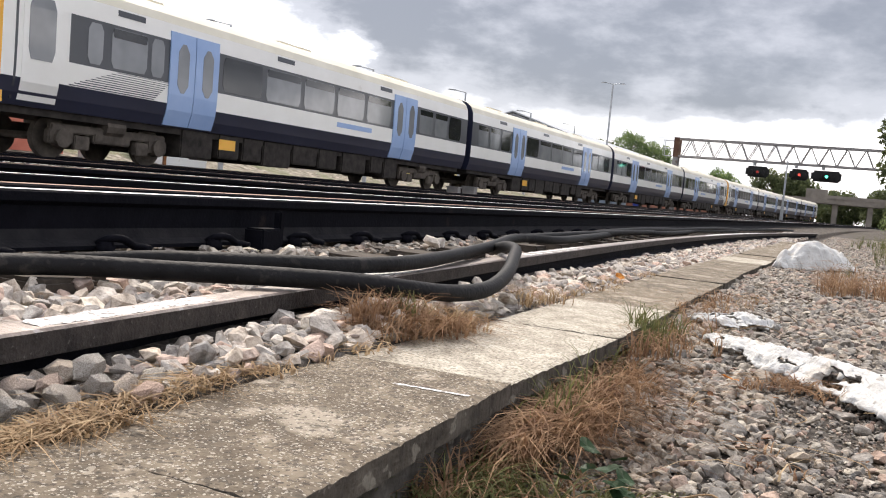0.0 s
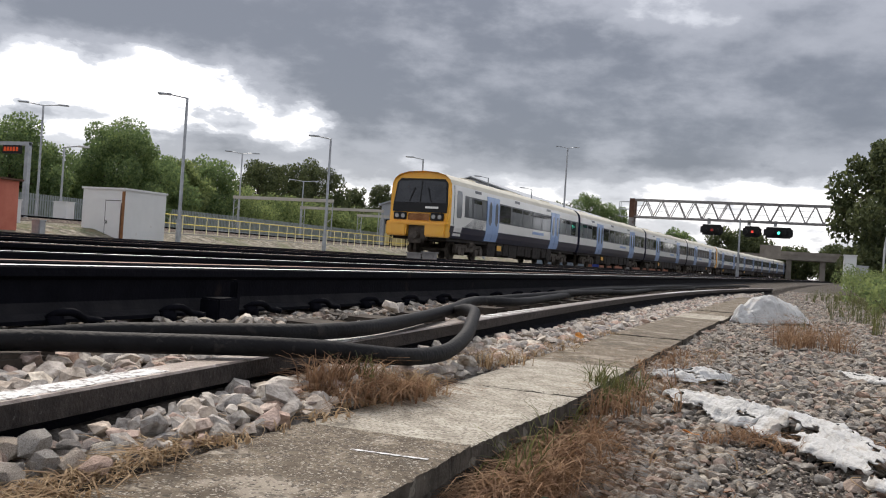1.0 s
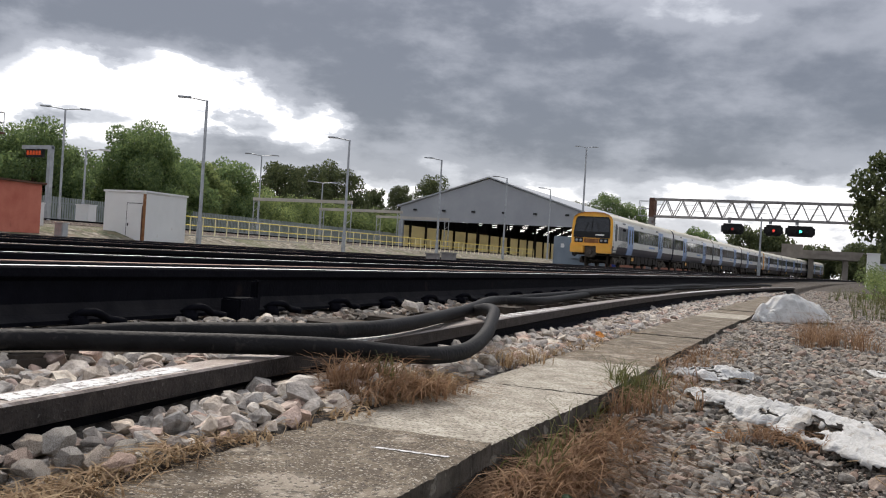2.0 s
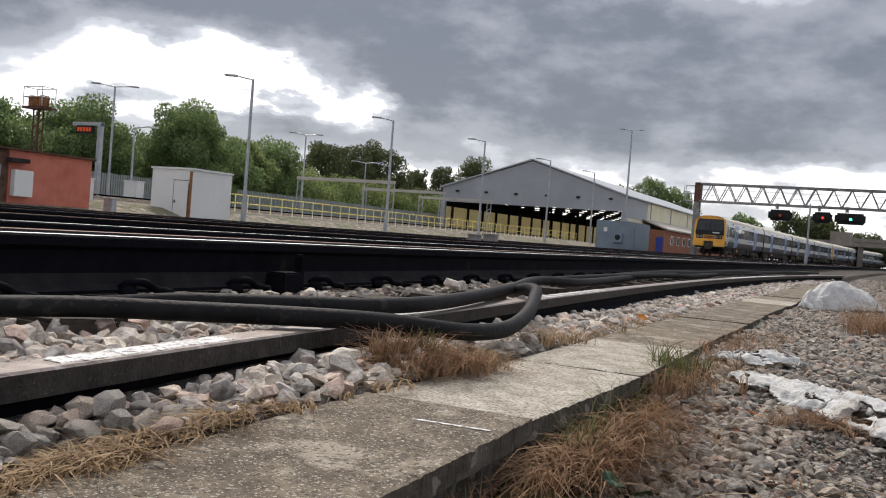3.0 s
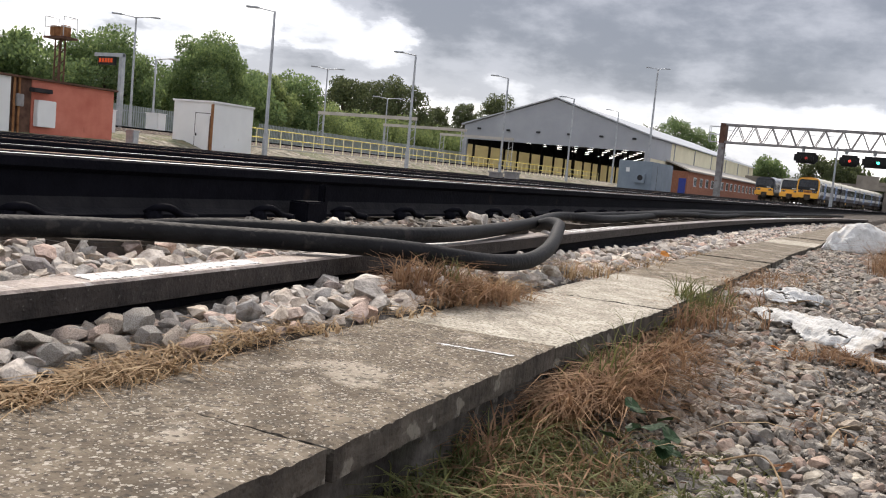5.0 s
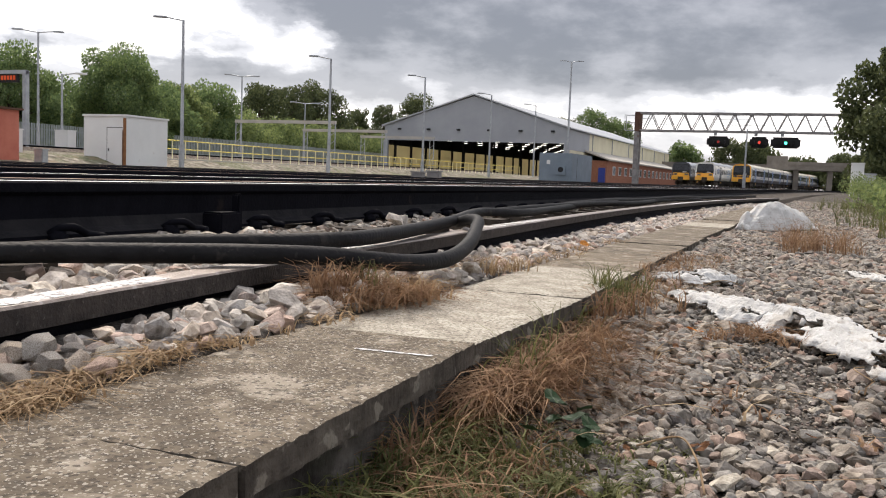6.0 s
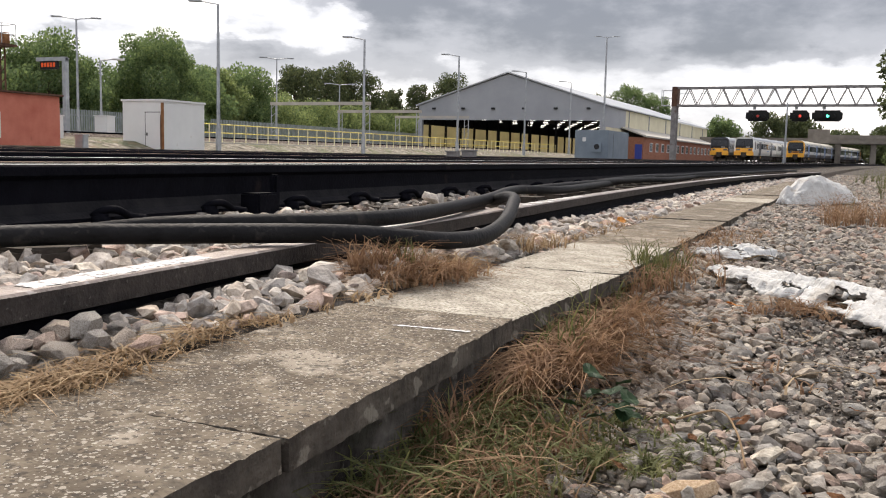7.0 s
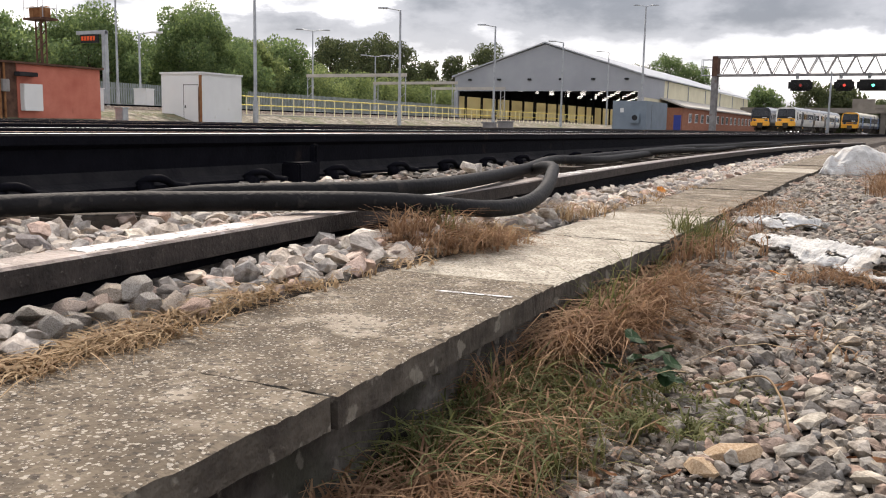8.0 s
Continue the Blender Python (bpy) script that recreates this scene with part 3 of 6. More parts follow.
RND = random.Random(31)
heap("ballast_shoulder", scatter(-1.98, -1.02, -2.5, 30, 0.038, 0.06, 1, lambda x, y: abs(cx(x, y) - arc_x(y)) > 0.06) + scatter(-1.98, -1.05, 0.3, 9, 0.065, 0.07, 5, lambda x, y: abs(cx(x, y) - arc_x(y)) > 0.09, lift=0.02),
     "loose grey, buff and pink ballast stones beside the track")
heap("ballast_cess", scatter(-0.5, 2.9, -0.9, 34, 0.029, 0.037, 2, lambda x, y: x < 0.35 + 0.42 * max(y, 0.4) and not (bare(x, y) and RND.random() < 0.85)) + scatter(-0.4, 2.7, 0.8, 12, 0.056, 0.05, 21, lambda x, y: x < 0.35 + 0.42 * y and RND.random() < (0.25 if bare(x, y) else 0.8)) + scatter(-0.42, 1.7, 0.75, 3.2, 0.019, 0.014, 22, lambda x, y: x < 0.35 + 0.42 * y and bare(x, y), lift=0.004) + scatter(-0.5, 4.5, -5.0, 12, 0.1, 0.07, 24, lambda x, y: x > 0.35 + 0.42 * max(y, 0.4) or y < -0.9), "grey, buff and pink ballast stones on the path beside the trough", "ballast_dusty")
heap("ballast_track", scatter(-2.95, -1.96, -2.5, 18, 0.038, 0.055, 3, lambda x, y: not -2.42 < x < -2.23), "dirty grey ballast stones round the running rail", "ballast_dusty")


# ---- cable trough ----
def trough():
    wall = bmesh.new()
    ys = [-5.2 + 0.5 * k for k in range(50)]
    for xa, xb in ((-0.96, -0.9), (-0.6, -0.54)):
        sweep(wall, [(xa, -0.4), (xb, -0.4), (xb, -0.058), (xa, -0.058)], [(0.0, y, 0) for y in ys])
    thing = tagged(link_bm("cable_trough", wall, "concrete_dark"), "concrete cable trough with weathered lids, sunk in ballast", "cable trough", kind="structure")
    rnd = random.Random(8)
    y, k = -5.235, -5
    shifts = {0: (-0.722, 0.5), 1: (-0.742, 2.3), 2: (-0.752, -1.8), 3: (-0.735, 0.3)}
    while y < 19:
        bm = bmesh.new()
        box(bm, -0.235, 0.235, -0.5145, 0.5145, -0.055, 0.0)
        bmesh.ops.subdivide_edges(bm, edges=[e for e in bm.edges if abs(e.verts[0].co.y - e.verts[1].co.y) > 0.5], cuts=70 if 0 <= k < 5 else 14)
        bmesh.ops.subdivide_edges(bm, edges=[e for e in bm.edges if abs(e.verts[0].co.x - e.verts[1].co.x) > 0.3], cuts=24 if 0 <= k < 5 else 4)
        for v in bm.verts:
            p = Vector((v.co.x * 22, v.co.y * 22 + k * 17, v.co.z * 14))
            edge = max(abs(v.co.x) / 0.235, abs(v.co.y) / 0.5145) > 0.98
            if v.co.z > -0.02:
                v.co.z += 0.0011 * noise.noise(p) + 0.0009 * noise.noise(p * 3.1)
                if edge:
                    v.co.z -= 0.003 + 0.007 * max(0.0, noise.noise(p * 1.6)) + 0.003 * max(0.0, noise.noise(p * 4))
            if edge:
                v.co.x += 0.003 * noise.noise(p * 0.6) + 0.0035 * noise.noise(p * 2.2)
        bm.normal_update()
        # backlit shade of the lid's sides is painted in, together with grime
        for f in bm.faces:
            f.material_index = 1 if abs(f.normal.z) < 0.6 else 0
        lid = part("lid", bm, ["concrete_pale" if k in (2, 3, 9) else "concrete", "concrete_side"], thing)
        mid_x, turn = shifts.get(k, (-0.752 + rnd.uniform(-0.015, 0.015), rnd.uniform(-0.6, 0.6)))
        lid.matrix_world = pose(mid_x, y + 0.515, 0.0 if k < 2 else rnd.uniform(-0.007, 0.004), 0, 0 if k < 2 else rnd.uniform(-0.4, 0.4), turn)
        y += 1.03
        k += 1
    b = bmesh.new()
    q = [(-0.735 + 0.0125 * i, 1.742 + 0.0012 * i) for i in range(16)]
    up = [b.verts.new((x, yy + 0.007 + 0.003 * noise.noise(Vector((x * 60, 0, 0))), 0.0017)) for x, yy in q]
    dn = [b.verts.new((x, yy - 0.006 + 0.004 * noise.noise(Vector((x * 60, 5, 0))), 0.0017)) for x, yy in q]
    for i in range(15):
        b.faces.new((dn[i], dn[i + 1], up[i + 1], up[i]))
    part("paint_streak", b, "white_paint", thing, "short white paint streak on a lid")


trough()


# ---- rails ----
def rail_profile(w=1.0, head=0.07, height=0.175):
    h, f = head / 2, 0.07
    half = [(f, 0.0), (f, 0.014), (0.03, 0.034), (0.0095, 0.07), (0.009, height - 0.055), (h, height - 0.038), (h, height - 0.008), (h - 0.008, height)]
    return [(u, z - height) for u, z in half] + [(-u, z - height) for u, z in half[::-1]]


def rail(name, x0, y0, y1, top, label, mats=("rail", "rail_top"), head=0.07, height=0.175, group="running rails"):
    bm = bmesh.new()
    ys = [y0 + k * 1.0 for k in range(int(min(y1, 30) - y0))] + [30 + 5 * k for k in range(int((y1 - 30) / 5))] if y1 > 35 else [y0 + 0.5 * k for k in range(int((y1 - y0) * 2) + 1)]
    bm.free()
    path = [(cx(x0, y), y, top) for y in ys]
    thing = empty(name, label=label, category="rail", group=group)
    h, f = head / 2, 0.07

    def both(half):
        return [(u, z - height) for u, z in half] + [(-u, z - height) for u, z in half[::-1]]

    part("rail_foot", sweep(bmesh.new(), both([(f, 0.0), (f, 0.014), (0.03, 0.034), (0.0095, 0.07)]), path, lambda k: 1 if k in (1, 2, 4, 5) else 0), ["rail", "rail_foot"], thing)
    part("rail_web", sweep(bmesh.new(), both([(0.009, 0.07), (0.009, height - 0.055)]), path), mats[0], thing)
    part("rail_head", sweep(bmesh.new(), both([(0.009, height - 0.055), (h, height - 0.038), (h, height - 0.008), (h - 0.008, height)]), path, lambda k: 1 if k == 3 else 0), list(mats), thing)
    return thing


TRACKS = [-6.95, -11.0, -15.0, -19.3, -23.6]
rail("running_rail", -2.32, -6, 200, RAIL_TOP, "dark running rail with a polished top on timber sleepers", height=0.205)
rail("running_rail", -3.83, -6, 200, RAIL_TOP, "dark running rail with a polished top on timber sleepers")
rail("conductor_rail", -2.78, -6, 200, RAIL_TOP - 0.003, "rusty brown conductor rail beside the running rail", ("rail", "rail_rust"), 0.1, 0.16, "conductor rails")
for c in TRACKS:
    for dx in (-0.755, 0.755):
        rail("running_rail", c + dx, -6, 360 if c == -15.0 else 260, RAIL_TOP - 0.02, "dark running rail with a polished top")
    rail("conductor_rail", c + 1.2, -6, 200, RAIL_TOP + 0.03 - 0.02, "rusty brown conductor rail beside the running rail", ("rail", "rail_rust"), 0.1, 0.16, "conductor rails")


def sleepers():
    rnd = random.Random(3)
    bm = bmesh.new()
    box(bm, -1.3, 1.3, -0.125, 0.125, -0.13, 0.0, 0.012)
    first = link_bm("sleeper", bm, "timber")
    me = first.data
    k = 0
    for y in [2.37 + 0.6 * i for i in range(-8, 45)]:
        ob = first if k == 0 else new("sleeper", me)
        ob.matrix_world = pose(cx(-3.08, y), y, RAIL_TOP - 0.222, 0, 0, heading(y) + rnd.uniform(-0.5, 0.5))
        tagged(ob, "dark tarred timber sleeper half buried in ballast", "sleeper", group="sleepers under the rails")
        k += 1


sleepers()


def tube(path, r, n=10, res=6):
    """A smooth tube through the path's points."""
    pts = [Vector(p) for p in path]
    fine = []
    for i in range(len(pts) - 1):
        p0, p1, p2, p3 = pts[max(i - 1, 0)], pts[i], pts[i + 1], pts[min(i + 2, len(pts) - 1)]
        for k in range(res):
            t = k / res
            fine.append(0.5 * ((2 * p1) + (p2 - p0) * t + (2 * p0 - 5 * p1 + 4 * p2 - p3) * t * t + (3 * p1 - p0 - 3 * p2 + p3) * t ** 3))
    fine.append(pts[-1])
    bm = bmesh.new()
    rings, up = [], Vector((0, 0, 1))
    for i, p in enumerate(fine):
        d = (fine[min(i + 1, len(fine) - 1)] - fine[max(i - 1, 0)]).normalized()
        a = d.cross(up)
        a = a.normalized() if a.length > 1e-3 else Vector((1, 0, 0))
        b = a.cross(d).normalized()
        rings.append([bm.verts.new(p + r * (math.cos(6.2832 * k / n) * a + math.sin(6.2832 * k / n) * b)) for k in range(n)])
    for r0, r1 in zip(rings, rings[1:]):
        for k in range(n):
            bm.faces.new((r0[k], r0[(k + 1) % n], r1[(k + 1) % n], r1[k]))
    bm.faces.new(rings[0]), bm.faces.new(rings[-1][::-1])
    bmesh.ops.recalc_face_normals(bm, faces=bm.faces)
    return bm


def rail_clips():
    """Spring clips on the foot of the near running rail."""
    bm = tube([(-0.02, -0.06, 0.012), (0.0, -0.06, 0.026), (0.03, -0.05, 0.04), (0.05, -0.02, 0.042), (0.055, 0.015, 0.03), (0.05, 0.05, 0.014), (0.06, 0.09, 0.008), (0.085, 0.1, 0.004)], 0.015, 8, 5)
    box(bm, -0.01, 0.05, -0.085, -0.03, -0.03, 0.028, 0.01)
    first = link_bm("rail_clip", bm, "rail", smooth=True)
    for k, y in enumerate([2.37 + 0.6 * i for i in range(-3, 26)]):
        ob = first if k == 0 else new("rail_clip", first.data)
        ob.matrix_world = pose(cx(-2.25, y), y, RAIL_TOP - 0.203, 0, 0, 0)
        tagged(ob, "dark steel spring clip on the rail foot", "rail clip", group="clips along the near running rail")


rail_clips()


def rail_bracket():
    thing = empty("rail_bracket", pose(-2.19, 3.24, 0.09), label="dark steel bracket bolted beside the running rail", category="bracket")
    part("block", boxed(-0.06, 0.045, -0.1, 0.05, 0.0, 0.12, bevel=0.008), "rail", thing)
    part("upright", boxed(-0.015, 0.025, 0.052, 0.09, 0.0, 0.2, bevel=0.008), "rail", thing)


rail_bracket()


def spare_rail():
    bm = bmesh.new()
    ys = [-4.8 + 0.5 * k for k in range(69)]
    path = [(arc_x(y), y, 0.112) for y in ys]
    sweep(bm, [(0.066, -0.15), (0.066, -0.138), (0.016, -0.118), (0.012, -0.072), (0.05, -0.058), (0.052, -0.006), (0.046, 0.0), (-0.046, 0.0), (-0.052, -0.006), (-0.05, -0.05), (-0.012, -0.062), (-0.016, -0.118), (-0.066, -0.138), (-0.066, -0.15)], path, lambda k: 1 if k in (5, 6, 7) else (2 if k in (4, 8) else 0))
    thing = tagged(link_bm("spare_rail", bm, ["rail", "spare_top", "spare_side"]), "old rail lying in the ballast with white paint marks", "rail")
    rnd = random.Random(2)

    def mark(y0, y1, w0=-0.044, w1=0.044, ragged=0.6):
        b = bmesh.new()
        n = max(int((y1 - y0) / 0.03), 1)
        pts = []
        for k in range(n + 1):
            y = y0 + (y1 - y0) * k / n
            x = arc_x(y)
            z = 0.1138
            pts.append((b.verts.new((x + w0 + rnd.uniform(0, 0.02) * ragged, y, z)), b.verts.new((x + w1 - rnd.uniform(0, 0.02) * ragged, y, z)), b.verts.new((x + w1 + 0.0035 - 0.012 * ragged, y, z - 0.003 - rnd.uniform(0, 0.004) * ragged))))
        for a, c in zip(pts, pts[1:]):
            b.faces.new((a[0], a[1], c[1], c[0])), b.faces.new((a[1], a[2], c[2], c[1]))
        part("paint_sheen_mark", b, "white_paint", thing)

    mark(1.2, 1.8, -0.044, 0.044, 1.0)
    mark(2.55, 3.2)
    for k in range(7):
        mark(4.9 + 0.22 * k, 5.01 + 0.22 * k, ragged=0.1)
    # far stretch: the sheen on the rail's top, laid on as white
    mark(13.5, 20.0)


spare_rail()


# ---- heavy cables ----
def cable(name, path, r, label):
    return tagged(link_bm(name, tube(path, r), "rubber", smooth=True), label, "cable", group="traction cables on the ballast")


cable("traction_cable", [(-1.9, -3.6, 0.14), (-1.95, -2.0, 0.14), (-2.0, -0.6, 0.15), (-2.03, 0.6, 0.15), (-1.97, 1.25, 0.15), (-1.84, 1.7, 0.15), (-1.6, 1.94, 0.15), (-1.4, 2.13, 0.15), (-1.25, 2.26, 0.148), (-1.17, 2.4, 0.138), (-1.1, 2.55, 0.12), (-1.05, 2.75, 0.1), (-1.03, 3.0, 0.095), (-1.06, 3.25, 0.11), (-1.13, 3.55, 0.135), (-1.24, 3.9, 0.165), (-1.36, 4.25, 0.178), (-1.5, 4.5, 0.175), (-1.65, 4.7, 0.14)], 0.031,
      "thick black rubber traction cable looped over the spare rail")
cable("traction_cable", [(-2.2, 2.1, 0.1), (-1.9, 2.18, 0.14), (-1.76, 2.26, 0.15), (-1.59, 2.53, 0.15), (-1.42, 2.8, 0.152), (-1.42, 3.35, 0.152), (-1.62, 4.5, 0.155), (-1.82, 5.55, 0.172), (-1.72, 6.2, 0.158), (-1.83, 7.5, 0.153), (-2.03, 9.8, 0.153), (-1.84, 11.2, 0.15), (-1.97, 14, 0.14)], 0.031,
      "thick black rubber traction cable crossing the spare rail")
cable("traction_cable", [(-2.05, 8.5, 0.16), (-1.95, 10.5, 0.19), (-2.0, 13, 0.17), (-1.85, 16, 0.19), (-1.75, 19, 0.16), (-1.5, 23, 0.17), (-1.2, 27, 0.15)], 0.03,
      "thick black rubber traction cable lying along the ballast")
cable("traction_cable", [(-2.02, 5.8, 0.14), (-1.96, 7, 0.16), (-1.93, 8.5, 0.17), (-1.88, 10, 0.17), (-2.02, 12, 0.15), (-1.9, 15, 0.15), (-1.75, 18, 0.14)], 0.028,
      "thick black rubber traction cable lying along the ballast")


# ---- trains ----
CAR, GAP = 20.4, 0.5


def body_profile():
    """Half outline of a carriage body: (x, z) from the sill over the roof's middle, with the paint of each stretch."""
    pts = [(1.28, 0.92, "low"), (1.36, 1.15, "low"), (1.405, 1.42, "white"), (1.41, 1.86, "band"), (1.395, 2.78, "white"), (1.36, 3.14, "roof"), (1.27, 3.33, "roof"), (1.05, 3.51, "roof"), (0.65, 3.62, "roof"), (0.0, 3.66, "roof")]
    return pts


def side_x(z):
    pts = body_profile()
    for (xa, za, _), (xb, zb, _) in zip(pts, pts[1:]):
        if za <= z <= zb:
            return xa + (xb - xa) * (z - za) / (zb - za)
    return 1.28


def shell(paints, y0, y1, cab=0.0):
    """The body's skin from y0 to y1; cab: how far the front leans in at the top."""
    pts = body_profile()
    names = sorted(set(paints.values()))
    full = [(x, z) for x, z, _ in pts] + [(-x, z) for x, z, _ in pts[-2::-1]]
    kinds = [k for _, _, k in pts[:-1]] + [k for _, _, k in pts[-2::-1]]
    bm = bmesh.new()
    ys = [y0, y0 + 0.16, y0 + 1.62, (y0 + y1) / 2, y1]
    rings = []
    for i, y in enumerate(ys):
        ring = []
        for x, z in full:
            yy, xx = y, x
            if i == 0 and cab:
                yy += cab * max(z - 1.5, 0) / 2.2
                xx = x * 0.95
            ring.append(bm.verts.new((xx, yy, z)))
        rings.append(ring)
    for i, (a, b) in enumerate(zip(rings, rings[1:])):
        for k in range(len(full) - 1):
            f = bm.faces.new((a[k], a[k + 1], b[k + 1], b[k]))
            kind = kinds[k]
            if cab and i < 2:
                kind = "front" if i == 0 else ("white" if kind in ("band",) else kind)
            f.material_index = names.index(paints[kind])
        f = bm.faces.new((a[0], b[0], b[-1], a[-1]))
        f.material_index = names.index(paints["low"])
    for r in (rings[0][::-1], rings[-1]):
        f = bm.faces.new(r)
        f.material_index = names.index(paints["front"] if (cab and r[0].co.y < y0 + 0.5) else paints["low"])
    bmesh.ops.recalc_face_normals(bm, faces=bm.faces)
    return bm, names


def panel(y0, y1, z0, z1, side, off, thick=0.012, rounded=0.0):
    """A plate that follows the body's side, proud of it by off."""
    bm = bmesh.new()
    zs = [z0 + (z1 - z0) * k / 6 for k in range(7)]
    # corners are cut back to give rounded panes
    rows = []
    for k, z in enumerate(zs):
        c = 0.0
        if rounded:
            d = min(z - z0, z1 - z)
            c = rounded - math.sqrt(max(rounded ** 2 - max(rounded - d, 0) ** 2, 0))
        x = side * (side_x(z) + off)
        rows.append([bm.verts.new((x, y0 + c, z)), bm.verts.new((x, y1 - c, z)), bm.verts.new((x - side * thick, y1 - c, z)), bm.verts.new((x - side * thick, y0 + c, z))])
    for a, b in zip(rows, rows[1:]):
        for k in range(4):
            bm.faces.new((a[k], a[(k + 1) % 4], b[(k + 1) % 4], b[k]))
    bm.faces.new(rows[0]), bm.faces.new(rows[-1][::-1])
    bmesh.ops.recalc_face_normals(bm, faces=bm.faces)
    return bm


def bogie(car, y, rows):
    for side in (-1, 1):
        bm = bmesh.new()
        box(bm, side * 0.98, side * 1.12, y - 1.55, y + 1.55, 0.52, 0.7, 0.03)
        box(bm, side * 0.98, side * 1.14, y - 0.5, y + 0.5, 0.38, 0.6, 0.03)
        for dy in (-1.3, 1.3):
            rod(bm, (side * 0.95, y + dy, 0.42), (side * 1.2, y + dy, 0.42), 0.19, 10)
            box(bm, side * 0.96, side * 1.13, y + dy - 0.3, y + dy + 0.3, 0.3, 0.58, 0.03)
        rod(bm, (side * 1.0, y - 0.25, 0.75), (side * 1.0, y + 0.25, 0.75), 0.24, 12)
        box(bm, side * 1.02, side * 1.16, y - 1.0, y - 0.62, 0.22, 0.5, 0.02)
        box(bm, side * 1.02, side * 1.16, y + 0.62, y + 1.0, 0.22, 0.5, 0.02)
        part("bogie_frame", bm, "bogie", car, "dusty grey-brown bogie frame")
    for dy in (-1.3, 1.3):
        bm = bmesh.new()
        for side in (-1, 1):
            rod(bm, (side * 0.68, y + dy, 0.42), (side * 0.81, y + dy, 0.42), 0.42, 20)
        rod(bm, (-0.7, y + dy, 0.42), (0.7, y + dy, 0.42), 0.08, 8)
        rows.append(part("wheelset", bm, "bogie", car))


def carriage(cab, paints, doors="train_door", glass="glass", name="train_carriage", label="white and navy commuter train carriage with light blue doors"):
    """A carriage along y, its middle at the origin, standing on the rail top; with a cab its front is at -y."""
    car = empty(name, label=label, category="train carriage", group="carriages of the train")
    h = CAR / 2
    bm, names = shell(paints, -h, h, 0.32 if cab else 0.0)
    part("body", bm, names, car)
    wheels = []
    for y in (-7.1, 7.1):
        bogie(car, y, wheels)
    # boxes under the floor
    rnd = random.Random(7)
    y = -5.2
    while y < 5.0:
        w = rnd.uniform(0.7, 1.9)
        d = rnd.uniform(0.25, 0.42)
        part("equipment_box", boxed(-1.25, 1.25, y, min(y + w, 5.2), d, 0.93, bevel=0.03), "underframe", car)
        y += w + rnd.uniform(0.05, 0.3)
    part("underframe", boxed(-1.22, 1.22, -h + 0.2, h - 0.2, 0.78, 0.93), "underframe", car)
    d1, d2 = (-5.1, 5.12) if cab else (-5.12, 5.12)
    for side in (-1, 1):
        for yc in (d1, d2):
            for leaf in (-1, 1):
                a, b = (yc - 0.8, yc - 0.012) if leaf < 0 else (yc + 0.012, yc + 0.8)
                door = part("door", panel(a, b, 0.95, 2.98, side, 0.03, 0.05), doors, car, "light blue sliding door leaf")
                part("door_window", panel(a + 0.24, b - 0.2, 1.68, 2.75, side, 0.036, 0.01, 0.12), "frost", door)
        spans = [(d1 + 0.9, d2 - 0.9, 5), (d2 + 0.95, h - 0.5, 3)]
        spans.append((-h + 1.75, d1 - 0.85, 1) if cab else (-h + 0.5, d1 - 0.95, 3))
        for a, b, n in spans:
            if n == 1:
                cuts = [(a + 0.3, a + 0.68), (a + 0.9, b - 0.62), (b - 0.5, b - 0.12)]
            else:
                w = (b - a) / n
                cuts = [(a + w * k + 0.09, a + w * (k + 1) - 0.09) for k in range(n)]
            for k, (ya, yb) in enumerate(cuts):
                win = part("window", panel(ya, yb, 1.92, 2.72, side, 0.008, 0.02, 0.07), "frost" if (k + n) % 5 else glass, car)
                if yb - ya > 0.7:
                    part("vent_pane", panel(ya + 0.03, yb - 0.03, 2.53, 2.71, side, 0.014, 0.012, 0.03), glass, win)
        for yv in (-2.0, 3.4, -7.4):
            part("grille", panel(yv, yv + 0.75, 2.98, 3.1, side, 0.008, 0.01), "train_band", car)
        if cab:
            part("cab_door", panel(-h + 0.58, -h + 1.42, 1.02, 3.05, side, 0.012, 0.02), paints["white"], car)
            part("cab_door_window", panel(-h + 0.7, -h + 1.28, 1.78, 2.92, side, 0.02, 0.02, 0.06), "frost", car)
            part("cab_edge", panel(-h + 0.42, -h + 0.47, 1.02, 3.1, side, 0.008, 0.01), "train_band", car)
            for k in range(10):
                part("livery_stripe", panel(-h + 1.65 + 0.13 * k, -h + 3.9 + 0.05 * k, 1.435 + 0.045 * k, 1.455 + 0.045 * k - 0.001 * k, side, 0.006, 0.008), paints["low"], car)
        part("livery_mark", panel(1.0, 3.0, 1.6, 1.74, side, 0.006, 0.008), "train_door", car, "faded blue operator mark")
        part("data_plate", boxed(side * 1.25, side * 1.262, -3.9, -3.3, 0.55, 0.8), "train_yellow", car, "small yellow data plate")
    for k in (-6, 0, 6):
        part("roof_vent", boxed(-0.5, 0.5, k - 0.8, k + 0.8, 3.6, 3.72, bevel=0.03), paints["roof"], car)
    part("gangway", boxed(-0.55, 0.55, h, h + GAP * 0.48, 0.95, 3.1), "underframe", car)
    if cab:
        front = -h

        def lean(z):
            return 0.32 * max(z - 1.5, 0) / 2.2
        bm = bmesh.new()
        vs = []
        for z0, wx in ((1.92, 1.24), (2.3, 1.24), (3.15, 1.17), (3.34, 1.02)):
            vs.append([bm.verts.new((-wx, front + lean(z0) - 0.02, z0)), bm.verts.new((wx, front + lean(z0) - 0.02, z0)), bm.verts.new((wx, front + lean(z0) + 0.02, z0)), bm.verts.new((-wx, front + lean(z0) + 0.02, z0))])
        for a, b in zip(vs, vs[1:]):
            for k in range(4):
                bm.faces.new((a[k], a[(k + 1) % 4], b[(k + 1) % 4], b[k]))
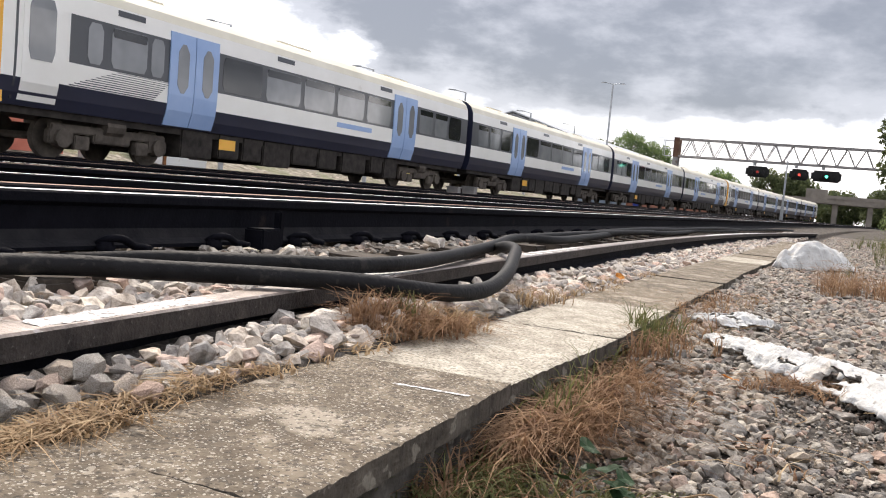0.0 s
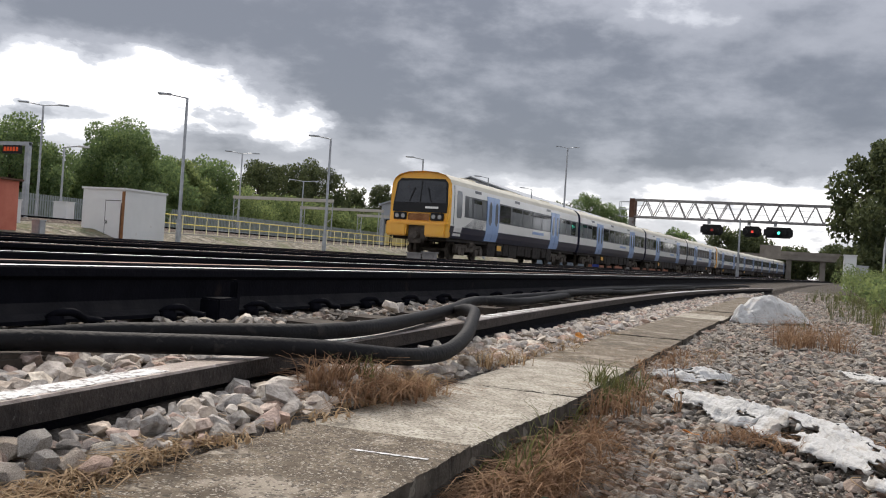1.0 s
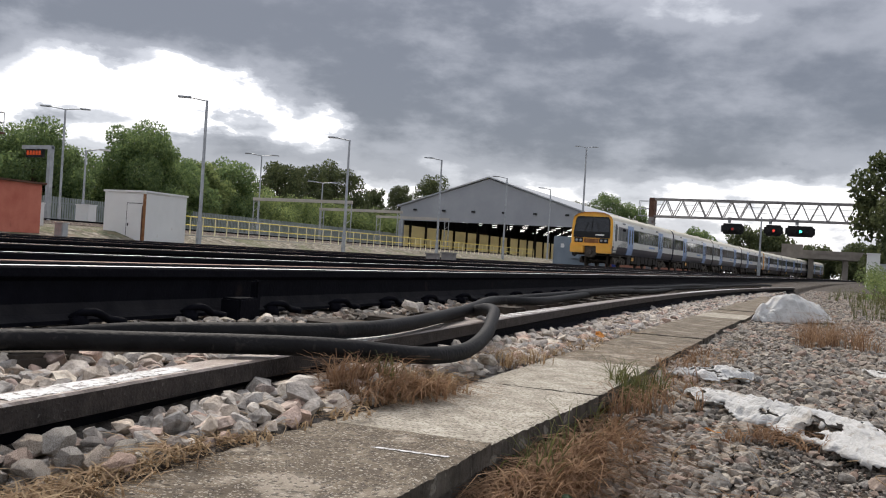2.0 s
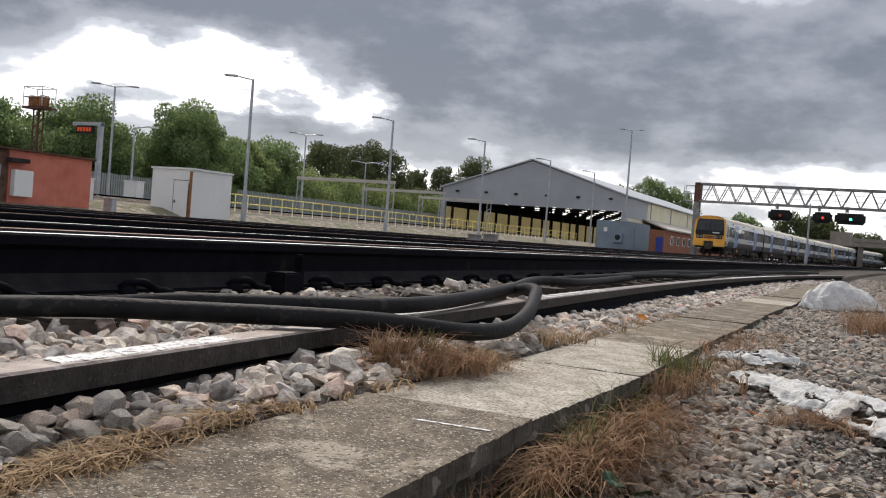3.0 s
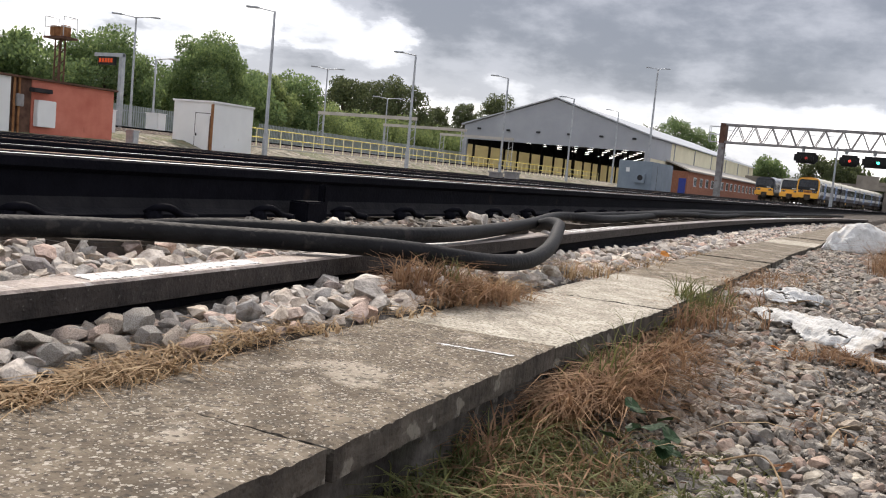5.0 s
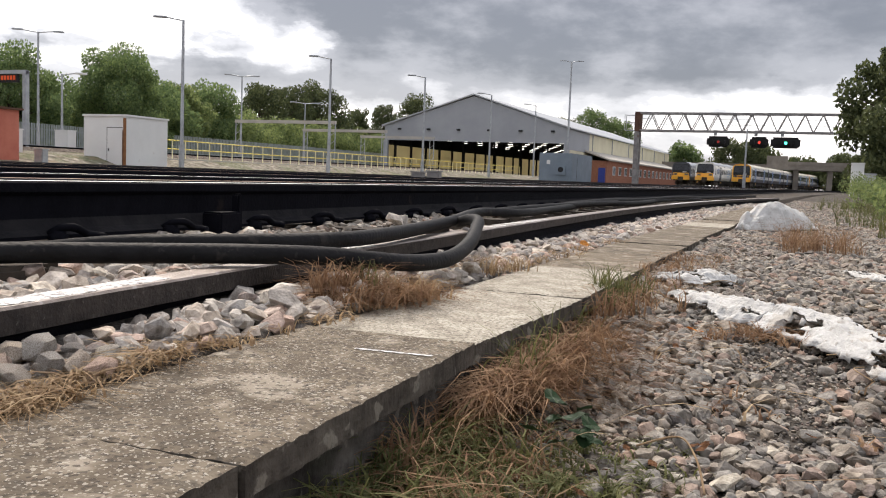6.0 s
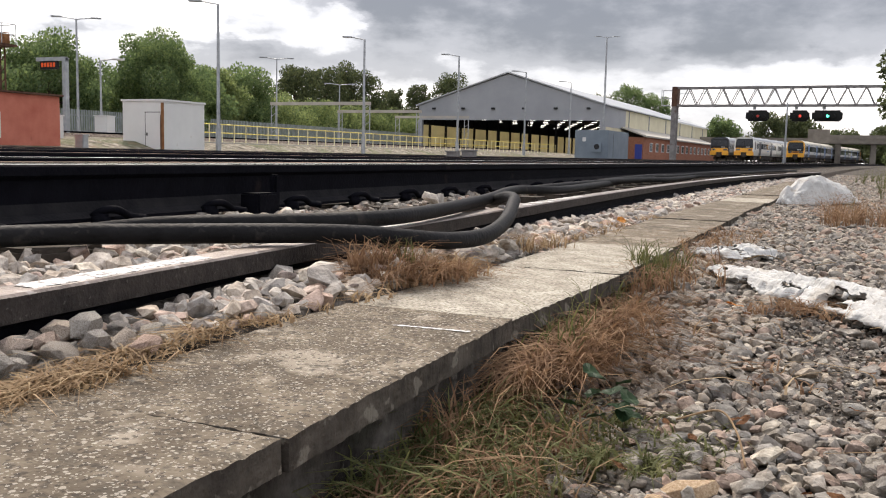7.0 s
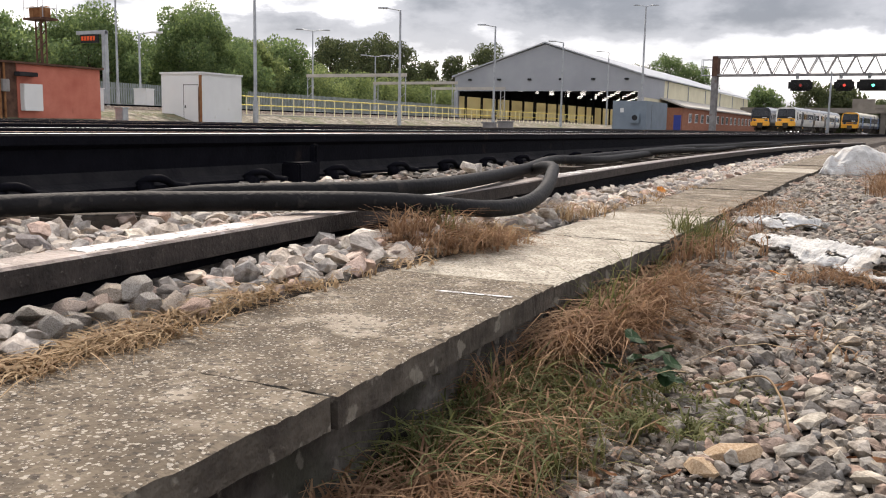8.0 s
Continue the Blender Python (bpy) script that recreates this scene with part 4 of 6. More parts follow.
        bm.faces.new(vs[0]), bm.faces.new(vs[-1])
        bmesh.ops.recalc_face_normals(bm, faces=bm.faces)
        screen = part("front_panel", bm, "black", car, "black panel round the windscreen")
        for s in (-1, 1):
            bm = bmesh.new()
            q = [(s * 0.03, 2.32), (s * 1.17, 2.32), (s * 1.08, 3.22), (s * 0.03, 3.27)]
            lo = [bm.verts.new((x, front + lean(z) - 0.03, z)) for x, z in q]
            hi = [bm.verts.new((x, front + lean(z) - 0.015, z)) for x, z in q]
            bm.faces.new(lo), bm.faces.new(hi[::-1])
            for k in range(4):
                bm.faces.new((lo[k], lo[(k + 1) % 4], hi[(k + 1) % 4], hi[k]))
            bmesh.ops.recalc_face_normals(bm, faces=bm.faces)
            part("windscreen", bm, "glass", screen)
            part("wiper", rodded((s * 0.5, front + lean(2.4) - 0.05, 2.36), (s * 0.3, front + lean(2.95) - 0.06, 2.95), 0.018, 6), "black", screen)
            lamp = part("headlight", boxed(s * 0.55, s * 1.15, front - 0.035, front + 0.05, 1.58, 1.9, bevel=0.03), "black", car)
            for k in (0.7, 0.98):
                part("lens", rodded((s * k, front - 0.05, 1.74), (s * k, front - 0.03, 1.74), 0.09, 12), "frost", lamp)
        part("unit_mark", boxed(0.25, 0.85, front + lean(2.12) - 0.03, front + lean(2.12) - 0.02, 2.08, 2.17), "train_white", screen)
        bm = bmesh.new()
        box(bm, -1.36, -0.42, front - 0.28, front + 0.3, 0.9, 1.42, 0.05)
        box(bm, 0.42, 1.36, front - 0.28, front + 0.3, 0.9, 1.42, 0.05)
        box(bm, -1.36, 1.36, front - 0.26, front + 0.3, 1.36, 1.5, 0.04)
        part("front_skirt", bm, paints.get("skirt", paints["front"]), car, "yellow front skirt")
        if "skirt" in paints:
            part("warning_panel", boxed(-1.2, 1.2, front - 0.03, front + 0.1, 1.45, 1.98, bevel=0.03), "train_yellow", car, "yellow warning panel")
        bm = bmesh.new()
        box(bm, -0.4, 0.4, front - 0.08, front + 0.3, 0.75, 1.36, 0.03)
        rod(bm, (0, front - 0.42, 0.95), (0, front + 0.2, 0.95), 0.17, 10)
        box(bm, -0.3, 0.3, front - 0.3, front + 0.1, 0.62, 0.8, 0.04)
        part("coupler", bm, "bogie", car, "dusty grey automatic coupler")
        part("graffiti_patch", boxed(-0.48, 0.5, front - 0.012, front + 0.01, 1.58, 1.86), "rust", car, "faded red scrawl on the yellow front")
    return car


PAINT = dict(low="train_navy", white="train_white", band="train_band", roof="train_roof", front="train_yellow")
GREY_BLUE = dict(low="train_band", white="train_blue", band="train_band", roof="roof_sheet", front="train_band", skirt="train_yellow")
PLAIN = dict(low="train_white", white="train_white", band="train_white", roof="roof_sheet", front="train_white", skirt="train_yellow")

cab_car = carriage(True, PAINT, label="white and navy driving carriage with yellow front, blue doors")
mid_car = carriage(False, PAINT)
LINE_X, LINE_Z = -15.0, RAIL_TOP - 0.02
UNIT = CAR + GAP
# rear cab's front along the line, time by time
RUN = [(0.0, 10.5), (0.5, 21.8), (1.0, 33.4), (1.5, 45.4), (2.0, 57.5), (2.5, 69.5), (3.0, 81.3), (3.5, 93.0), (4.0, 104.3), (4.5, 114.9), (5.0, 124.8), (5.5, 134.2), (6.0, 142.8), (6.5, 150.3), (7.0, 157.3), (7.5, 163.6), (8.0, 169.3)]


def on_line(x0, y, z, turn=0.0):
    return pose(cx(x0, y), y, z, 0, 0, heading(y) + turn)


# two four-car units; the end carriages face outwards
moving = []
for k in range(8):
    src = cab_car if k % 4 in (0, 3) else mid_car
    ob = src if k in (0, 1) else copy_thing(src, pose(0, 0, 0))
    moving.append((ob, (k + 0.5) * UNIT, 180.0 if k % 4 == 3 else 0.0))

# stabled trains on the two lines beyond
blue_car = carriage(True, GREY_BLUE, "train_blue", label="dark blue stabled train carriage with a yellow front")
blue_car.matrix_world = on_line(TRACKS[4], 141 + CAR / 2, LINE_Z)
blue_tail = carriage(False, GREY_BLUE, "train_blue", label="dark blue stabled train carriage")
blue_tail.matrix_world = on_line(TRACKS[4], 141 + UNIT + CAR / 2, LINE_Z)
white_car = carriage(True, PLAIN, "train_band", label="white stabled train carriage with a yellow front and dark doors")
white_car.matrix_world = on_line(TRACKS[3], 137 + CAR / 2, LINE_Z)
white_tail = carriage(False, PLAIN, "train_band", label="white stabled train carriage with dark doors")
white_tail.matrix_world = on_line(TRACKS[3], 137 + UNIT + CAR / 2, LINE_Z)
for ob in (blue_car, blue_tail, white_car, white_tail):
    ob["group"] = "carriages of the stabled trains"


# ---- gantry and signals ----
def signal_gantry():
    g = empty("signal_gantry", pose(0, 89.5, 0.1), label="grey steel lattice signal gantry across the tracks", category="gantry")
    xl, xr, zb, zt = -16.0, 6.5, 5.55, 7.25
    for nm, z in (("bottom_chord", zb), ("top_chord", zt)):
        for y in (-0.6, 0.6):
            part(nm, boxed(xl, xr, y - 0.07, y + 0.07, z - 0.09, z + 0.09), "gantry", g)
    n = 14
    w = (xr - xl - 0.6) / n
    for k in range(n):
        x = xl + 0.6 + w * k
        for y in (-0.6, 0.6):
            part("brace", rodded((x, y, zb), (x + w / 2, y, zt), 0.05, 6), "gantry", g)
            part("brace", rodded((x + w / 2, y, zt), (x + w, y, zb), 0.05, 6), "gantry", g)
    for z in (6.2, 6.75):
        part("handrail", rodded((xl, 0.3, z), (xr, 0.3, z), 0.02, 6), "galv", g)
    part("end_panel", boxed(xl - 0.15, xl + 0.35, -0.75, 0.75, zb - 0.1, zt + 0.1), "brown_wall", g, "dark brown end frame")
    for y in (-0.55, 0.55):
        part("leg", boxed(xl - 0.15, xl + 0.3, y - 0.14, y + 0.14, 0.0, zb), "gantry", g)
    for k in range(6):
        part("leg_brace", rodded((xl, -0.5, 0.3 + 0.85 * k), (xl, 0.5, 1.1 + 0.85 * k), 0.04, 6), "gantry", g)
    for y in (-0.55, 0.55):
        part("leg", boxed(xr - 0.3, xr, y - 0.14, y + 0.14, 0.0, zb), "gantry", g)
    # maintenance cage at the end
    bm = bmesh.new()
    for x in (xl - 1.2, xl - 0.2):
        for y in (-0.4, 0.4):
            rod(bm, (x, y, zb), (x, y, zb + 1.5), 0.03, 6)
    for z in (zb, zb + 0.75, zb + 1.5):
        for y in (-0.4, 0.4):
            rod(bm, (xl - 1.2, y, z), (xl - 0.2, y, z), 0.03, 6)
    part("cage", bm, "galv", g)


signal_gantry()


def signal_head(x, lamp, wide):
    s = empty("colour_light_signal", pose(x, 89.0, 4.05), label="black colour-light signal head hung under the gantry", category="signal", group="signals on the gantry")
    part("backboard", boxed(-wide / 2, wide / 2, 0.0, 0.25, 0.12, 1.15, bevel=0.2), "black", s)
    part("hanger", boxed(-0.45, -0.15, 0.05, 0.3, 1.2, 1.75), "galv", s)
    for dx in (-0.55, 0.0, 0.5):
        hood = tube([(dx, 0.0, 0.6), (dx, -0.35, 0.58)], 0.2, 12, 2)
        part("hood", hood, "black", s)
    part("lamp", rodded((0.05, -0.38, 0.6), (0.05, -0.34, 0.6), 0.12, 14), lamp, s)
    part("junction_box", boxed(wide / 2 - 0.5, wide / 2 - 0.1, -0.1, 0.0, 0.2, 1.0, bevel=0.03), "black", s)


signal_head(-8.15, "dim_red_lamp", 2.1)
signal_head(-4.45, "red_lamp", 1.7)
signal_head(-2.1, "green_lamp", 2.6)


def pole(name, x, y, h, r, label, category, arms=(), head_mat="galv", group="", z=0.1):
    p = empty(name, pose(x, y, z), label=label, category=category, group=group)
    part("pole", rodded((0, 0, 0), (0, 0, h), r, 10, r * 0.62), "galv", p)
    part("base_section", rodded((0, 0, 0), (0, 0, 1.4), r * 1.35, 10), "galv", p)
    for dx, dy in arms:
        part("arm", rodded((0, 0, h - 0.03), (dx, dy, h + 0.1), 0.04, 6), "galv", p)
        d = Vector((dx, dy, 0)).normalized()
        bm = bmesh.new()
        box(bm, -0.36, 0.36, -0.14, 0.14, -0.05, 0.05, 0.03)
        bm.transform(Matrix.Translation(Vector((dx, dy, h + 0.1)) + d * 0.3) @ Matrix.Rotation(math.atan2(dy, dx), 4, "Z"))
        part("lantern", bm, head_mat, p)
    return p


TWIN = [(-49.5, 46.4, 8.2), (-51, 72.3, 8.2), (-52, 85.6, 6.8)]
for y, h in [(38.2, 7.9), (53.7, 8.0), (69.8, 8.6), (86.9, 8.8), (102.9, 9.1)]:
    pole("lamp_post", -30.6, y, h, 0.11, "grey steel lamp post with a single lantern", "lamp post", ((-0.75, -0.45),), group="lamp posts along the yard")
for x, y, h in TWIN:
    pole("lamp_post", x, y, h, 0.1, "grey steel lamp post with twin lanterns", "lamp post", ((-0.8, -0.6), (0.8, 0.6)), group="lamp posts along the yard", z=1.0)
pole("lamp_post", -41.6, 40.8, 4.6, 0.08, "short grey lamp post with one white lantern", "lamp post", ((0.55, 0.5),), "white_metal", group="lamp posts along the yard", z=1.0)
pole("lamp_post", -49, 34, 4.8, 0.07, "short grey lamp post with one white lantern", "lamp post", ((0.5, 0.5),), "white_metal", group="lamp posts along the yard", z=1.0)
mast = pole("floodlight_mast", -28.6, 111, 15.3, 0.16, "tall grey floodlight mast beside the shed", "floodlight mast", ((-0.8, -0.3), (0.8, 0.3)))
pole("signal_post", -4.9, 79, 5.2, 0.1, "grey steel post beside the line", "post")


# ---- hut, building, cabinets ----
def hut():
    h = empty("steel_hut", pose(-31.2, 34.7, 0.1), label="white painted steel hut with a rusty corner and a door", category="hut")
    w, d, z = 2.7, 3.1, 2.62
    part("body", boxed(-w, 0, 0, d, 0, z, bevel=0.015), "white_metal", h)
    part("roof_edge", boxed(-w - 0.06, 0.06, -0.06, d + 0.06, z, z + 0.1, bevel=0.01), "white_metal", h)
    part("door", boxed(-1.15, -0.22, -0.03, 0.0, 0.05, 2.05), "white_metal", h)
    part("door_gap", boxed(-1.2, -1.16, -0.012, 0.0, 0.05, 2.08), "dark", h)
    part("door_gap", boxed(-1.2, -0.2, -0.012, 0.0, 2.06, 2.09), "dark", h)
    part("rust_strip", boxed(-0.27, 0.012, -0.012, 0.02, 0.0, 1.6), "rust", h, "rust streaks down the corner")
    part("rust_strip", boxed(-0.16, 0.014, -0.014, 0.02, 1.6, 2.55), "rust", h, "rust streaks down the corner")
    part("rust_strip", boxed(-0.2, -0.13, -0.02, -0.013, 0.0, 1.95), "brown_wall", h, "dark rusty gap down the corner")
    part("handle", boxed(-1.08, -1.02, -0.06, -0.03, 0.9, 1.05), "dark", h)


hut()


def red_building():
    b = empty("yard_building", pose(-32, 0, 0.1), label="long low yard building with white and faded red walls", category="building")
    z = 2.45
    part("red_wall", boxed(-4, 0, 24.75, 29.0, 0, z), "red_wall", b, "faded red rendered wall")
    part("brown_wall", boxed(-4, -0.05, 23.75, 24.75, 0, z), "brown_wall", b, "dark stained boarding")
    part("white_wall", boxed(-4, 0.02, 13.0, 23.75, 0, z), "white_metal", b, "white painted wall")
    part("roof", boxed(-4.2, 0.14, 12.8, 29.15, z, z + 0.09, bevel=0.02), "brown_wall", b, "dark felt roof edge")
    for y in (21.05, 16.5):
        win = part("window", boxed(-0.05, 0.06, y, y + 0.85, 0.95, 2.0), "white_metal", b)
        part("pane", boxed(0.06, 0.066, y + 0.07, y + 0.4, 1.02, 1.93), "glass", win)
        part("pane", boxed(0.06, 0.066, y + 0.46, y + 0.78, 1.02, 1.93), "glass", win)
        part("sill", boxed(0.0, 0.12, y - 0.05, y + 0.9, 0.88, 0.95), "white_metal", win)
    part("door", boxed(0.0, 0.05, 22.45, 23.35, 0.0, 2.0), "white_metal", b)
    part("cabinet", boxed(0.0, 0.28, 24.85, 25.75, 0.55, 1.65, bevel=0.02), "white_metal", b, "white wall cabinet")
    part("meter_box", boxed(0.0, 0.15, 23.95, 24.3, 1.3, 1.8, bevel=0.02), "gantry", b)
    part("lamp_bracket", boxed(0.0, 0.35, 24.6, 25.5, 1.95, 2.12, bevel=0.02), "dark", b)
    bm = bmesh.new()
    for y in (23.9, 24.12):
        rod(bm, (0.05, y, 0), (0.05, y, z), 0.05, 8)
    part("pipe", bm, "rust", b)


red_building()


def cabinet(x, y, w, h, mat, label, z=0.12):
    c = empty("equipment_cabinet", pose(x, y, z), label=label, category="cabinet", group="trackside cabinets")
    part("body", boxed(-w / 2, w / 2, -w / 3, w / 3, 0, h, bevel=0.02), mat, c)
    part("lid", boxed(-w / 2 - 0.03, w / 2 + 0.03, -w / 3 - 0.03, w / 3 + 0.03, h, h + 0.05), mat, c)
    part("door", boxed(-w / 2 + 0.06, w / 2 - 0.06, -w / 3 - 0.012, -w / 3, 0.08, h - 0.08), mat, c)


cabinet(-40.4, 39.9, 1.0, 1.2, "white_metal", "white lineside equipment cabinet", 0.98)
cabinet(-31.5, 29.75, 0.5, 0.75, "galv", "small grey lineside cabinet")
cabinet(-34.4, 31.0, 0.5, 1.1, "white_metal", "white lineside equipment cabinet", 0.7)
cabinet(-13.1, 29.8, 0.45, 0.36, "gantry", "low grey trackside box")
cabinet(-13.1, 31.3, 0.5, 0.42, "gantry", "low grey trackside box")
cabinet(2.45, 50, 0.6, 1.7, "white_metal", "white lineside cabinet beside the fence")
cabinet(3.1, 51, 0.55, 1.2, "galv", "grey lineside cabinet beside the fence")


def departure_board():
    d = empty("indicator_post", pose(-38.6, 35.4, 0.1), label="grey post with a small orange-lit display board", category="sign")
    part("post", boxed(-0.12, 0.12, -0.12, 0.12, 0.7, 5.0), "galv", d)
    part("arm", boxed(-2.1, 0.12, -0.08, 0.08, 4.85, 5.05), "galv", d)
    board = part("board", boxed(-1.75, -0.5, -0.12, 0.05, 4.4, 4.85), "black", d)
    for k in range(5):
        part("text_bar", boxed(-1.65 + 0.22 * k, -1.5 + 0.22 * k, -0.135, -0.12, 4.52, 4.75), "amber_text", board)


departure_board()


def ac_container():
    c = empty("plant_container", pose(-21.2, 84.5, 0.1), label="blue-grey steel plant container with a cooling unit", category="container")
    part("body", boxed(-3.3, 0, 0, 8.5, 0, 2.95, bevel=0.02), "blue_grey", c)
    unit = part("cooling_unit", boxed(-1.5, -0.6, -0.25, 0.0, 0.85, 1.75, bevel=0.02), "blue_grey", c)
    part("fan", rodded((-1.05, -0.27, 1.35), (-1.05, -0.25, 1.35), 0.27, 16), "dark", unit)
    part("notice", boxed(-2.55, -2.2, -0.01, 0, 1.85, 2.25), "white_metal", c)
    part("door_seam", boxed(0, 0.01, 2.0, 2.05, 0.1, 2.6), "dark", c)


ac_container()


def lamp_mast():
    """A rusty lattice mast with a caged platform behind the yard building."""
    m = empty("signal_mast", pose(-42.5, 34.5, 0.1), label="rusty brown mast with a caged platform and two lamps", category="mast")
    bm = bmesh.new()
    for dx in (-0.18, 0.18):
        for dy in (-0.18, 0.18):
            rod(bm, (dx, dy, 0), (dx, dy, 5.6), 0.05, 6)
    for k in range(9):
        rod(bm, (-0.18, -0.18, 0.3 + 0.6 * k), (0.18, 0.18, 0.9 + 0.6 * k), 0.035, 5)
    part("lattice", bm, "brown_wall", m)
    part("platform", boxed(-0.8, 0.8, -0.5, 0.5, 5.6, 5.72), "brown_wall", m)
    bm = bmesh.new()
    for x in (-0.75, 0.75):
        for y in (-0.45, 0.45):
            rod(bm, (x, y, 5.7), (x, y, 6.8), 0.025, 5)
    for z in (6.25, 6.8):
        rod(bm, (-0.75, -0.45, z), (0.75, -0.45, z), 0.025, 5)
        rod(bm, (-0.75, 0.45, z), (0.75, 0.45, z), 0.025, 5)
        rod(bm, (-0.75, -0.45, z), (-0.75, 0.45, z), 0.025, 5)
        rod(bm, (0.75, -0.45, z), (0.75, 0.45, z), 0.025, 5)
    part("cage", bm, "galv", m)
    for x in (-0.42, 0.42):
        part("lamp_case", boxed(x - 0.2, x + 0.2, -0.25, 0.2, 5.75, 6.35, bevel=0.04), "rust", m)


lamp_mast()


# ---- train shed ----
def train_shed():
    y0, y1, xl, xr, ze, za = 115.0, 206.0, -56.6, -29.6, 7.2, 11.4
    xm = (xl + xr) / 2
    s = empty("train_shed", pose(0, 0, 0.1), label="large grey clad train shed with an open end and cream side", category="train shed")
    bm = bmesh.new()
    zo = 5.15
    pts = [(xl, zo), (xr, zo), (xr, ze), (xm, za), (xl, ze)]
    lo, hi = [bm.verts.new((x, y0, z)) for x, z in pts], [bm.verts.new((x, y0 + 0.3, z)) for x, z in pts]
    bm.faces.new(lo), bm.faces.new(hi[::-1])
    for k in range(5):
        bm.faces.new((lo[k], lo[(k + 1) % 5], hi[(k + 1) % 5], hi[k]))
    bmesh.ops.recalc_face_normals(bm, faces=bm.faces)
    part("gable_wall", bm, "cladding", s, "grey clad gable")
    for xa, xb in ((xl - 0.15, xl + 0.55), (xr - 0.55, xr + 0.15)):
        part("gable_pier", boxed(xa, xb, y0 - 0.05, y0 + 0.4, 0, zo), "cladding", s)
    for a, b in (((xl - 0.4, ze - 0.1), (xm, za + 0.12)), ((xm, za + 0.12), (xr + 0.4, ze - 0.1))):
        bm = bmesh.new()
        q = [bm.verts.new((a[0], y, a[1] + dz)) for y, dz in ((y0 - 0.3, 0), (y1, 0))] + [bm.verts.new((b[0], y, b[1] + dz)) for y, dz in ((y1, 0), (y0 - 0.3, 0))]
        r = bmesh.ops.extrude_face_region(bm, geom=[bm.faces.new(q)])
        for v in [g for g in r["geom"] if isinstance(g, bmesh.types.BMVert)]:
            v.co.z += 0.18
        bmesh.ops.recalc_face_normals(bm, faces=bm.faces)
        part("roof", bm, "roof_sheet", s, "pale grey sheet roof slope")
    # side walls: cream panels above, brick annex below
    part("side_wall", boxed(xr - 0.2, xr, y0 + 0.4, y1, 0, ze - 0.1), "cream", s, "cream clad side wall")
    part("side_wall", boxed(xr - 0.05, xr + 0.04, y0 + 0.4, y0 + 12, 4.4, ze - 0.1), "cladding", s)
    part("side_wall", boxed(xl, xl + 0.02, y0 + 0.4, y1, 0, ze - 0.1), "grp", s, "cream translucent side wall")
    # roof gloom put in as near-black sheets; columns down the far side, lit tubes
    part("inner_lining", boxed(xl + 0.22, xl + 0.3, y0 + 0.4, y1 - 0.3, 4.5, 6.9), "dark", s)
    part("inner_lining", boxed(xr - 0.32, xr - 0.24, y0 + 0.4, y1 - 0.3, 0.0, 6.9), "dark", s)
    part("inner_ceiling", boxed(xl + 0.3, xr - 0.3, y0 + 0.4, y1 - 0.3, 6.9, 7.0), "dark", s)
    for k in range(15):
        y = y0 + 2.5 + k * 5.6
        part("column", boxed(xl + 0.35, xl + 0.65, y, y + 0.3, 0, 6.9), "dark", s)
    for x in (xl + 9, xl + 18):
        for k in range(5):
            part("column", boxed(x - 0.12, x + 0.12, y0 + 8 + 14 * k, y0 + 8.25 + 14 * k, 0, 6.9), "dark", s)
    rnd = random.Random(12)
    for k in range(9):
        for j in range(9):
            x, y = xl + 2.0 + 2.7 * k + rnd.uniform(-0.2, 0.2), y0 + 3.5 + 7.6 * j
            part("light_tube", boxed(x, x + 0.8, y, y + 0.12, 5.9, 5.98), "strip_light", s)
    for k in range(6):
        x = xl + 2.4 + k * 4.5
        part("floodlight", boxed(x - 0.25, x + 0.25, y0 - 0.3, y0, 6.6, 6.85, bevel=0.03), "dark", s)
    for k in range(6):
        y = y0 + 14 + 14 * k
        part("downpipe", rodded((xr + 0.08, y, 4), (xr + 0.08, y, ze - 0.2), 0.07, 8), "cladding", s)
    a = empty("brick_annex", pose(0, 0, 0.1), label="low red brick annex with white windows along the shed", category="building")
    xa = xr + 3.2
    part("wall", boxed(xr, xa, y0 + 10, y0 + 85, 0, 3.3), "brick", a, "red brick wall")
    bm = bmesh.new()
    q = [bm.verts.new(p) for p in ((xr + 0.02, y0 + 9.6, 4.5), (xa + 0.4, y0 + 9.6, 3.3), (xa + 0.4, y0 + 85.4, 3.3), (xr + 0.02, y0 + 85.4, 4.5))]
    r = bmesh.ops.extrude_face_region(bm, geom=[bm.faces.new(q)])
    for v in [g for g in r["geom"] if isinstance(g, bmesh.types.BMVert)]:
        v.co.z += 0.22
    bmesh.ops.recalc_face_normals(bm, faces=bm.faces)
    part("roof", bm, "platform", a, "pale lean-to roof")
    for k in range(16):
        y = y0 + 14 + 4.4 * k
        win = part("window", boxed(xa, xa + 0.06, y, y + 1.9, 1.3, 2.6), "white_metal", a)
        part("pane", boxed(xa + 0.06, xa + 0.07, y + 0.1, y + 0.9, 1.4, 2.5), "frost", win)
        part("pane", boxed(xa + 0.06, xa + 0.07, y + 1.0, y + 1.8, 1.4, 2.5), "frost", win)
    part("door", boxed(xa - 1.2, xa - 0.2, y0 + 9.95, y0 + 10.0, 0, 2.3), "blue_door", a, "blue door")


train_shed()


